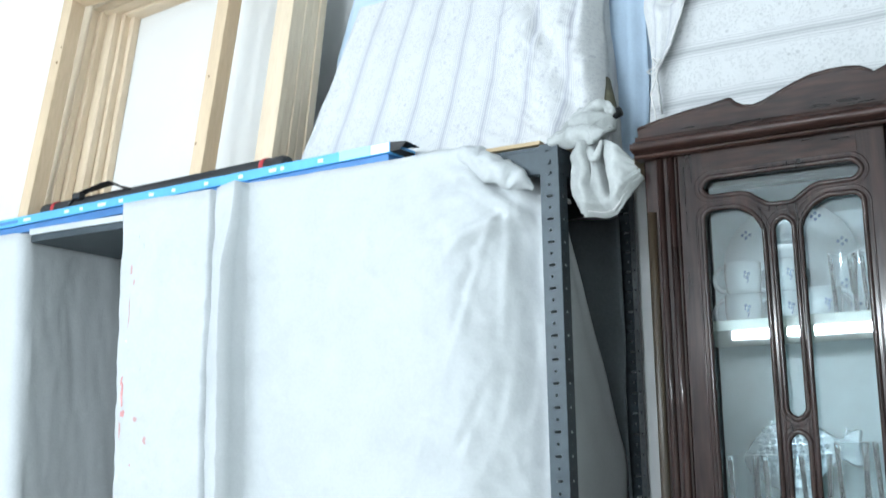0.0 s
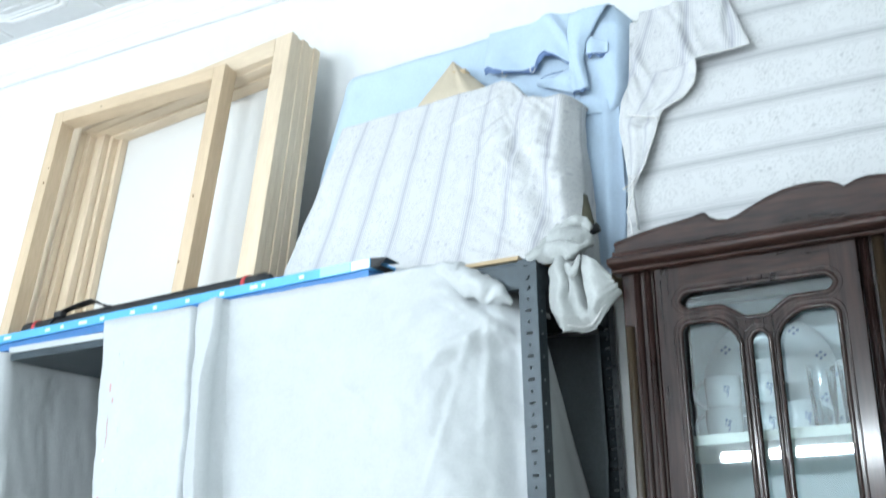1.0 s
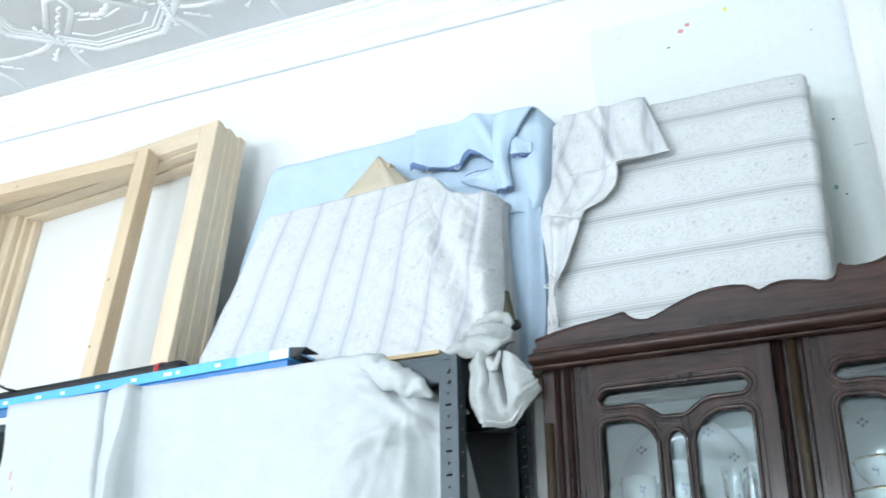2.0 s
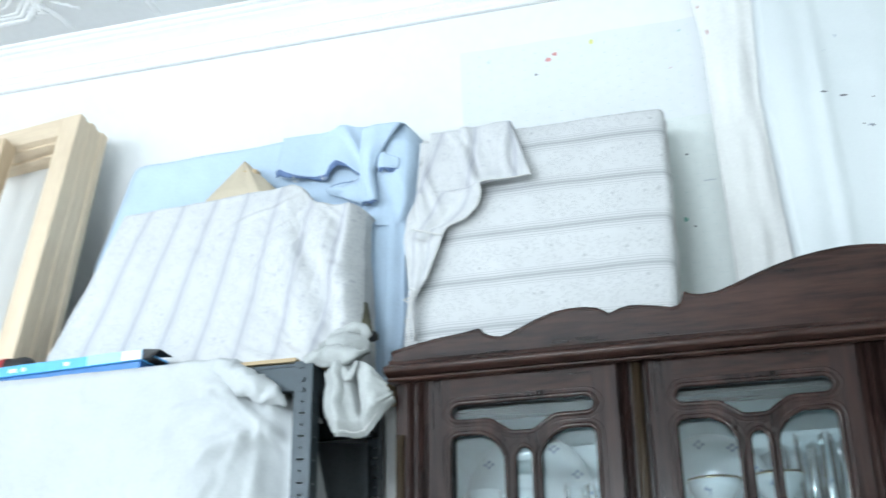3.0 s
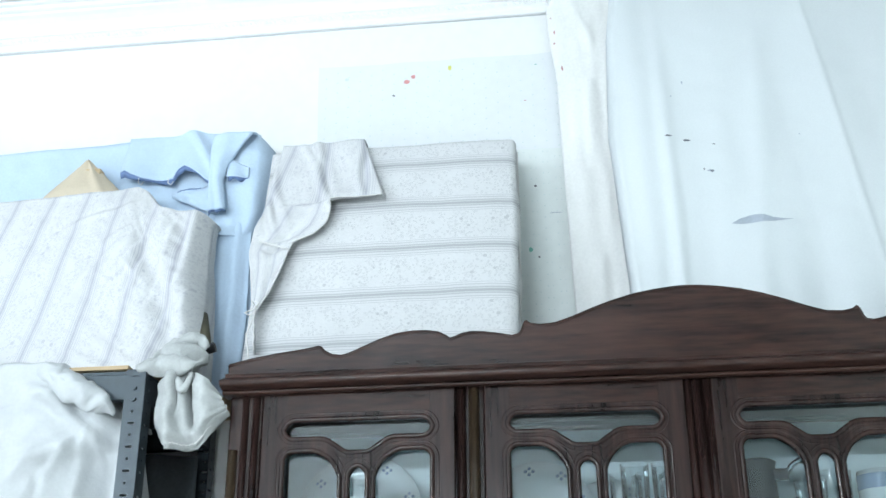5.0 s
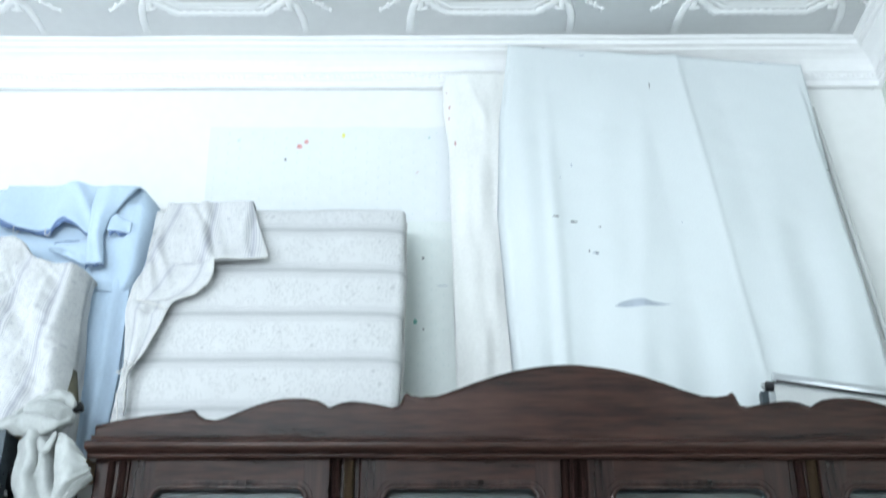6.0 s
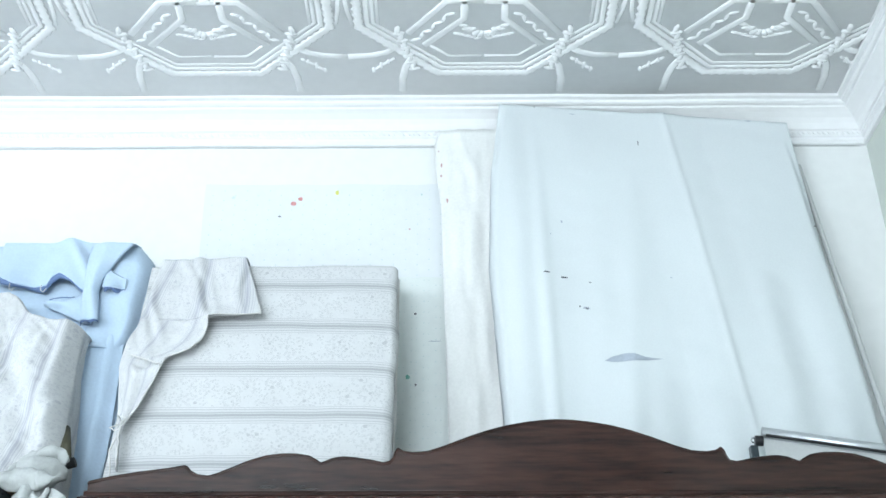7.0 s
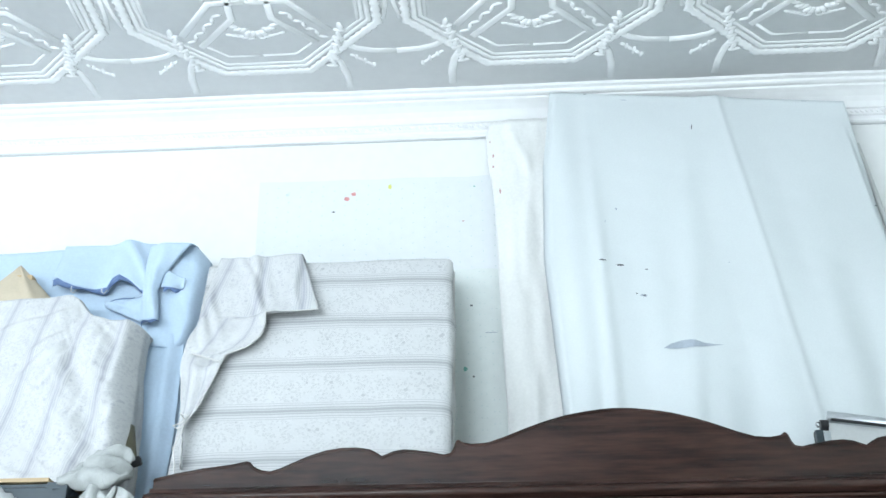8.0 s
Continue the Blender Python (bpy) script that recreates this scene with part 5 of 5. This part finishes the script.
def cushion_side(s, t):
    """Front face rolling round into the right-hand side and the back."""
    L = MX1 - MX0
    d = s * (L + MD)
    r = 0.014
    v = t * MH
    puff = 0.010 * (1 - (2 * t - 1) ** 6) * (1 - (2 * min(1, d / L) - 1) ** 6)
    w = 0.0022 * wob(d, v, 0, 16, 3) + 0.003 * wob(d, v, 0, 6, 7)
    edge = 0.0
    if v < r:
        edge = r - math.sqrt(max(0, r * r - (r - v) ** 2))
    if v > MH - r:
        edge = r - math.sqrt(max(0, r * r - (v - MH + r) ** 2))
    if d < L - r:
        return (MX0 + d, edge - puff + w, v)
    if d < L + r:
        a = (d - L + r) / (2 * r) * math.pi / 2
        return (MX1 - r + (r - edge) * math.sin(a) + w, r - (r - edge) * math.cos(a) - puff * math.cos(a), v)
    return (MX1 - edge + w * 2 + 0.004 * wob(d, v, 0, 22, 5), d - L, v)


part("cover", sheet(cushion_side, 130, 110, lambda s, t: (t * MH + 0.083, s * 0.66)), STRIPED_MAT, cushion, smooth=True, local=True)
part("core", block((MX0 + 0.004, 0.020, 0.006), (MX1 - 0.008, MD, MH - 0.006), 0.012, 3), STRIPED_MAT, cushion, local=True)
part("piping", curve_bm([[(MX1 + 0.001 + 0.002 * wob(0, 0, z, 9, 2), MD * 0.55 + 0.008 * wob(0, 1, z, 6, 1), z) for z in np.linspace(0.01, MH - 0.01, 40)]], bevel=0.003, flat=False, closed=False), SEAM, cushion, local=True)

# turned-back cover flap over the cushion's corner
FL = [(2.130, -0.106, -0.101), (2.222, -0.122, -0.110), (2.274, -0.130, -0.082), (2.333, -0.139, -0.065), (2.384, -0.149, -0.053), (2.405, -0.150, -0.047), (2.424, -0.149, 0.000), (2.452, -0.146, 0.024), (2.483, -0.137, 0.032),
      (2.510, -0.128, 0.032), (2.514, -0.127, 0.150), (2.545, -0.123, 0.141), (2.578, -0.120, 0.131), (2.620, -0.115, 0.117), (2.660, -0.108, 0.103), (2.693, -0.103, 0.093)]


FLAP_CREASES = ((0.028, 2.512, -0.030, 2.690), (0.030, 2.512, -0.062, 2.690), (-0.118, 2.60, -0.100, 2.42), (-0.112, 2.62, -0.075, 2.45), (-0.055, 2.39, -0.135, 2.41), (-0.060, 2.37, -0.135, 2.385), (0.10, 2.52, 0.08, 2.68))


def flap_cloth(s, t):
    q = min(1, t / 0.94)
    rows = len(FL) - 1
    z, a, b = lerp_table([(k / rows, *FL[k]) for k in range(len(FL))], q)
    x = a + (b - a) * s
    y = 0.112 + MK * (z - MB) - 0.020
    lift = 0.020 * bump01(s, 0.55, 1.0) * (1 - 0.5 * q) + 0.014 * math.exp(-((z - 2.515) / 0.03) ** 2) * bump01(x, -0.02, 0.05)
    y -= lift + 0.007 * wob(s * 2, z * 4, 0, 2, 3) + 0.010 * math.exp(-(((x + 0.02) - (2.70 - z) * 0.35) / 0.016) ** 2) * q
    y -= 0.003 * math.sin((x - 0.6 * z) * 60) * (1 - q) + 0.002 * wob(x, 0, z, 30, 1) + creased(FLAP_CREASES, x, z, 0.009, 0.009)
    if t > 0.94:
        p = (t - 0.94) / 0.06
        y += 0.08 * p
        z += 0.006 * math.sin(p * math.pi)
    return (x, y, z)


flap_t = thing("cover_flap", (-0.02, 0.17, 2.45), "loose striped cover flap turned back over the cushion corner", "cloth")
thicken(part("cloth", sheet(flap_cloth, 60, 110, lambda s, t: (0.25 * s + 0.25 * (1 - t) ** 1.2 * 0.45 + 0.012, t * 0.6)), STRIPED, flap_t, smooth=True), 0.003)
edge_line = [flap_cloth(1.0, t) for t in np.linspace(0.0, 0.685, 120)]
part("overlocked_edge", curve_bm([[(x + 0.0012 * math.sin(n * 2.1), y - 0.001, z) for n, (x, y, z) in enumerate(edge_line)]], bevel=0.0013, flat=False, closed=False), SEAM, flap_t, "white overlocked edge")
cord = [(-0.108, 0.118, 2.235), (-0.118, 0.110, 2.250), (-0.100, 0.108, 2.243), (-0.112, 0.106, 2.228), (-0.130, 0.108, 2.222), (-0.118, 0.104, 2.214), (-0.106, 0.106, 2.222), (-0.112, 0.104, 2.200), (-0.122, 0.10, 2.17), (-0.116, 0.10, 2.14), (-0.112, 0.098, 2.11), (-0.118, 0.096, 2.085)]
part("tie_cord", curve_bm([cord], bevel=0.0018, res=2, flat=False, closed=False), SEAM, flap_t, "knotted white tie cord", smooth=True)
band = [(-0.121 + 0.066 * s, 0.112 + MK * (2.395 - MB) - 0.040 - 0.006 * s, 2.405 - 0.024 * s) for s in np.linspace(0, 1, 24)]
part("gathered_band", curve_bm([[(x, y - 0.002, z + 0.0018 * math.sin(n * 2.4)) for n, (x, y, z) in enumerate(band)]], bevel=0.0020, flat=False, closed=False), SEAM, flap_t, "gathered elastic band")

# ---------- wall coverings, roll and leaning panel ----------


def dotted_sheet(name, x0, x1, z0, z1, mat, label, y=WALL_Y - 0.0012):
    t = thing(name, ((x0 + x1) / 2, y, z0), label, "plastic sheet", "plastic sheets on the wall")
    part("film", sheet(lambda s, q: (x0 + (x1 - x0) * s + 0.010 * wob(0, 0, q, 3, 1) * (s < 0.5) - (0.016 * (1 - q) if s < 0.5 else 0), y - 0.0001 * (1 + wob(s * 4, q * 4, 0, 2, 2)), z0 + (z1 - z0) * q + 0.006 * wob(s * 3, 0, 0, 2, 5) * q), 30, 30), mat, t, smooth=True)
    dots = []
    for i in range(int((x1 - x0) / 0.03)):
        for j in range(int((z1 - z0) / 0.03)):
            dots.append(((x0 + 0.018 + 0.03 * i, y - 0.0008, z0 + 0.015 + 0.03 * j + 0.015 * (i % 2)), (0.0022, 0.0006, 0.0022), 0, 0))
    if dots:
        tagged(part("dots", blobs(dots), DOT, t, "tiny pale green printed dots"), kind="stuff")
    return t


film_a = dotted_sheet("plastic_film", -0.068, 0.575, 2.10, 3.018, PLASTIC, "pale blue dotted plastic film stuck on the wall", WALL_Y - 0.0004)
film_b = dotted_sheet("plastic_film", 0.40, 0.578, 2.10, 2.738, PLASTIC_LOW, "pale green dotted plastic film stuck on the wall", WALL_Y - 0.0014)


def dab(parent, x, z, w, h, mat, y):
    bm = bmesh.new()
    rim = []
    for k in range(14):
        a = 2 * math.pi * k / 14
        r = 0.85 + 0.35 * noise.noise(Vector((x * 40 + math.cos(a), z * 40 + math.sin(a), 3)))
        rim.append(bm.verts.new((x + w * r * math.cos(a), y, z + h * r * math.sin(a))))
    bm.faces.new(rim)
    part("paint_dab", bm, mat, parent)


for x, z, w, h, m in ((0.163, 2.959, 0.0085, 0.0075, STAIN_RED), (0.181, 2.973, 0.008, 0.006, STAIN_RED), (0.277, 2.992, 0.006, 0.009, STAIN_YELLOW), (0.130, 2.920, 0.004, 0.003, STAIN_DARK), (0.005, 2.978, 0.006, 0.006, DOT), (0.50, 2.985, 0.003, 0.002, STAIN_GREEN), (0.47, 2.88, 0.004, 0.002, STAIN_PINK), (0.03, 2.72, 0.003, 0.003, STAIN_PINK)):
    dab(film_a, x, z, w, h, m, WALL_Y - 0.0018)
for x, z, w, h, m in ((0.487, 2.635, 0.004, 0.003, STAIN_DARK), (0.470, 2.465, 0.006, 0.007, STAIN_GREEN), (0.490, 2.445, 0.003, 0.003, STAIN_DARK), (0.535, 2.56, 0.018, 0.0012, STAIN_GREY)):
    dab(film_b, x, z, w, h, m, WALL_Y - 0.0030)

roll = thing("cloth_covered_board", (0.62, 0.38, 2.05), "cream cloth-covered narrow board standing against the wall", "board")


def roll_cloth(s, t):
    z = 2.051 + t * 1.118
    x0 = 0.545 - 0.012 * bump01(z, 2.9, 3.08) + 0.015 * bump01(z, 3.12, 3.17) + 0.03 * (1 - t)
    d = s
    x = x0 + (0.735 - x0) * d
    y = 0.394 - 0.010 * min(1, math.sin(math.pi * min(d, 0.5)) * 1.3) + 0.006 * wob(s * 2, t * 3, 0, 3, 2) * 1.3 + 0.0025 * wob(s, t * 9, 0, 8, 4) - 0.002
    y -= 0.006 * math.exp(-((s - 0.25 - 0.5 * (1 - t) * 4) / 0.05) ** 2) * (t > 0.85)
    return (x, y, z)


thicken(part("cloth", sheet(roll_cloth, 30, 80), CREAM_CLOTH, roll, smooth=True), 0.002)
part("core", block((0.585, 0.402, 2.05), (0.74, 0.416, 3.13), 0.004), PLY, roll)
for n, (s, t, w, h) in enumerate(((0.08, 0.90, 0.003, 0.008), (0.06, 0.87, 0.004, 0.006), (0.10, 0.80, 0.003, 0.010), (0.05, 0.94, 0.003, 0.003))):
    stain(roll, roll_cloth, s, t, w, h, STAIN_PINK, seed=n + 40, off=0.003)

panel = thing("draped_panel", (1.1, 0.3, 2.05), "tall panel covered with a bluish white sheet leaning on the wall", "panel")


def panel_cloth(s, t):
    """Sheet over a tall leaning panel: side bars show, loose pleats below."""
    q = min(1.0, t / 0.97)
    left = lerp_table([(0.0, 0.690), (0.2, 0.690), (0.55, 0.668), (0.8, 0.680), (1.0, 0.707)], q)[0]
    right = lerp_table([(0, 1.545), (0.3, 1.527), (1.0, 1.468)], q)[0]
    x = left + (right - left) * s
    ztop = 3.226 - 0.066 * s
    z = 2.052 + (ztop - 2.052) * q
    y = 0.200 + 0.13 * (z - 2.06)
    loose = (1 - q)
    y -= 0.004 * wob(x, 0, z, 5, 2) + 0.0012 * wob(x, 0, z, 20, 3)
    y -= 0.013 * math.exp(-((x - 0.725 - 0.03 * loose) / 0.034) ** 2) * (0.35 + loose)
    y -= 0.014 * math.exp(-((x - 0.795 - 0.01 * loose) / 0.016) ** 2) * loose
    y -= (loose ** 1.5) * (0.006 * math.sin(x * 48 + 1.2 + 2.5 * wob(x, 0, z, 3, 2)) + 0.020 * wob(x + 0.12 * z, 0, z * 0.3, 8, 6))
    y -= 0.016 * (loose ** 1.2) * math.exp(-((x - 0.99 + 0.10 * (0.35 - q)) / 0.03) ** 2)
    crease = 1.128 + 0.085 * (1 - q) / 0.75
    y -= 0.008 * max(0.0, 1 - abs(x - crease) / 0.10) * (0.4 + 0.6 * q)
    y += 0.045 * max(0.0, min(1.0, (x - crease) / 0.35)) * (0.2 + 0.8 * (1 - q))
    y -= 0.004 * math.exp(-((x - crease - 0.012) / 0.008) ** 2)
    if s > 0.975:
        y += 0.045 * ((s - 0.975) / 0.025) ** 1.5
    if s < 0.02:
        y += 0.035 * (1 - s / 0.02) ** 1.5
    if t > 0.97:
        y += 0.010 * (t - 0.97) / 0.03
    y = min(y, 0.346)
    return (x, y, z)


thicken(part("cloth", sheet(panel_cloth, 150, 130), PANEL_SHEET, panel, smooth=True), 0.002)


def panel_st(x, z):
    best, at_ = 9, (0.5, 0.5)
    for i in range(41):
        for j in range(41):
            p = panel_cloth(i / 40, j / 40)
            d = abs(p[0] - x) + abs(p[2] - z)
            if d < best:
                best, at_ = d, (i / 40, j / 40)
    s, t = at_
    for _ in range(6):
        p = panel_cloth(s, t)
        s += (x - p[0]) / 0.8
        t += (z - p[2]) / 1.18
    return s, t


for n, (x, z, w, h, m) in enumerate(((0.803, 2.670, 0.011, 0.0032, STAIN_DARK), (0.845, 2.660, 0.013, 0.0035, STAIN_DARK), (0.905, 2.645, 0.004, 0.002, STAIN_DARK), (0.891, 2.572, 0.010, 0.0055, STAIN_GREY), (0.893, 2.572, 0.006, 0.0035, STAIN_DARK), (0.876, 2.578, 0.002, 0.004, STAIN_DARK),
                                     (1.065, 3.085, 0.0022, 0.013, STAIN_DARK), (0.900, 3.19, 0.012, 0.002, STAIN_GREY), (0.80, 3.215, 0.004, 0.002, STAIN_DARK), (0.85, 2.83, 0.003, 0.006, STAIN_GREY), (0.82, 2.79, 0.0025, 0.003, STAIN_GREY), (1.10, 2.66, 0.003, 0.002, STAIN_GREY), (1.49, 2.84, 0.005, 0.002, STAIN_DARK), (1.365, 3.165, 0.010, 0.002, STAIN_GREY))):
    stain(panel, panel_cloth, *panel_st(x, z), w, h, m, seed=n + 10)
bm = bmesh.new()
sL, tL = panel_st(0.920, 2.428)
LEAF = [(0, 0, 0), (0.02, 0.012, -0.003), (0.045, 0.019, -0.002), (0.07, 0.020, 0.0015), (0.09, 0.013, 0.003), (0.115, 0.0095, 0.006), (0.132, 0.009, 0.0085)]
rows = []
for u in np.linspace(0, 0.132, 23):
    up, dn = lerp_table(LEAF, u)
    rows.append([bm.verts.new(Vector(panel_cloth(sL + u / 0.83, tL + (dn + (up - dn) * k / 3) / 1.18)) + Vector((0, -0.0025, 0))) for k in range(4)])
for a, b in zip(rows, rows[1:]):
    for k in range(3):
        bm.faces.new((a[k], a[k + 1], b[k + 1], b[k]))
part("stain", bm, STAIN_GREY, panel, "grey-blue leaf-shaped stain")
part("backing_board", block((0.76, 0.385, 2.052), (1.43, 0.405, 3.10), 0.003), PLY, panel)
# added grey rod draws the shadow band along the panel's right edge
part("edge_shade", rod((1.566, 0.270, 2.06), (1.492, 0.385, 3.05), 0.007), SHADE_COTTON, panel, "greyish rod standing for the shadow band beside the panel")

screen = thing("roller_blind", (1.42, 0.14, 2.05), "grey aluminium roller blind tube lying on the cabinet", "roller blind")
part("tube", rod((1.222, 0.150, 2.222), (1.66, 0.120, 2.142), 0.0125, 20), SILVER, screen, smooth=True)
part("slot", rod((1.226, 0.137, 2.212), (1.655, 0.107, 2.133), 0.0032, 8), BLACK, screen)
part("hanging_fabric", sheet(lambda s, t: (1.224 + 0.43 * s, 0.148 - 0.03 * s + 0.01 * t * math.sin(s * 9), 2.215 - 0.080 * s - (0.155 - 0.075 * s) * t), 20, 8), SHADE_COTTON, screen, "pale grey blind fabric")
part("end_plug", rod((1.206, 0.151, 2.205), (1.222, 0.150, 2.204), 0.011, 14), BLACK, screen)
part("pin", curve_bm([[(1.208, 0.150, 2.208), (1.200, 0.150, 2.212), (1.197, 0.150, 2.206), (1.202, 0.150, 2.200)]], bevel=0.0018, flat=False, closed=False), CHROME, screen)
part("bracket", block((1.192, 0.140, 2.165), (1.208, 0.160, 2.192), 0.002), STEEL, screen)
scrap = thing("white_cloth_scrap", (1.2, 0.1, 2.05), "crumpled white cloth lying on the cabinet top", "cloth")
part("cloth", sheet(lambda s, t: (1.09 + 0.42 * s, 0.03 + 0.10 * t, 2.051 + 0.085 * math.sin(math.pi * min(1, t * 1.1)) * (0.75 + 0.5 * wob(s * 7, t * 2, 0, 1.5, 3)) * min(1, s * 12) * min(1, (1 - s) * 12)), 60, 20), COTTON, scrap, smooth=True)
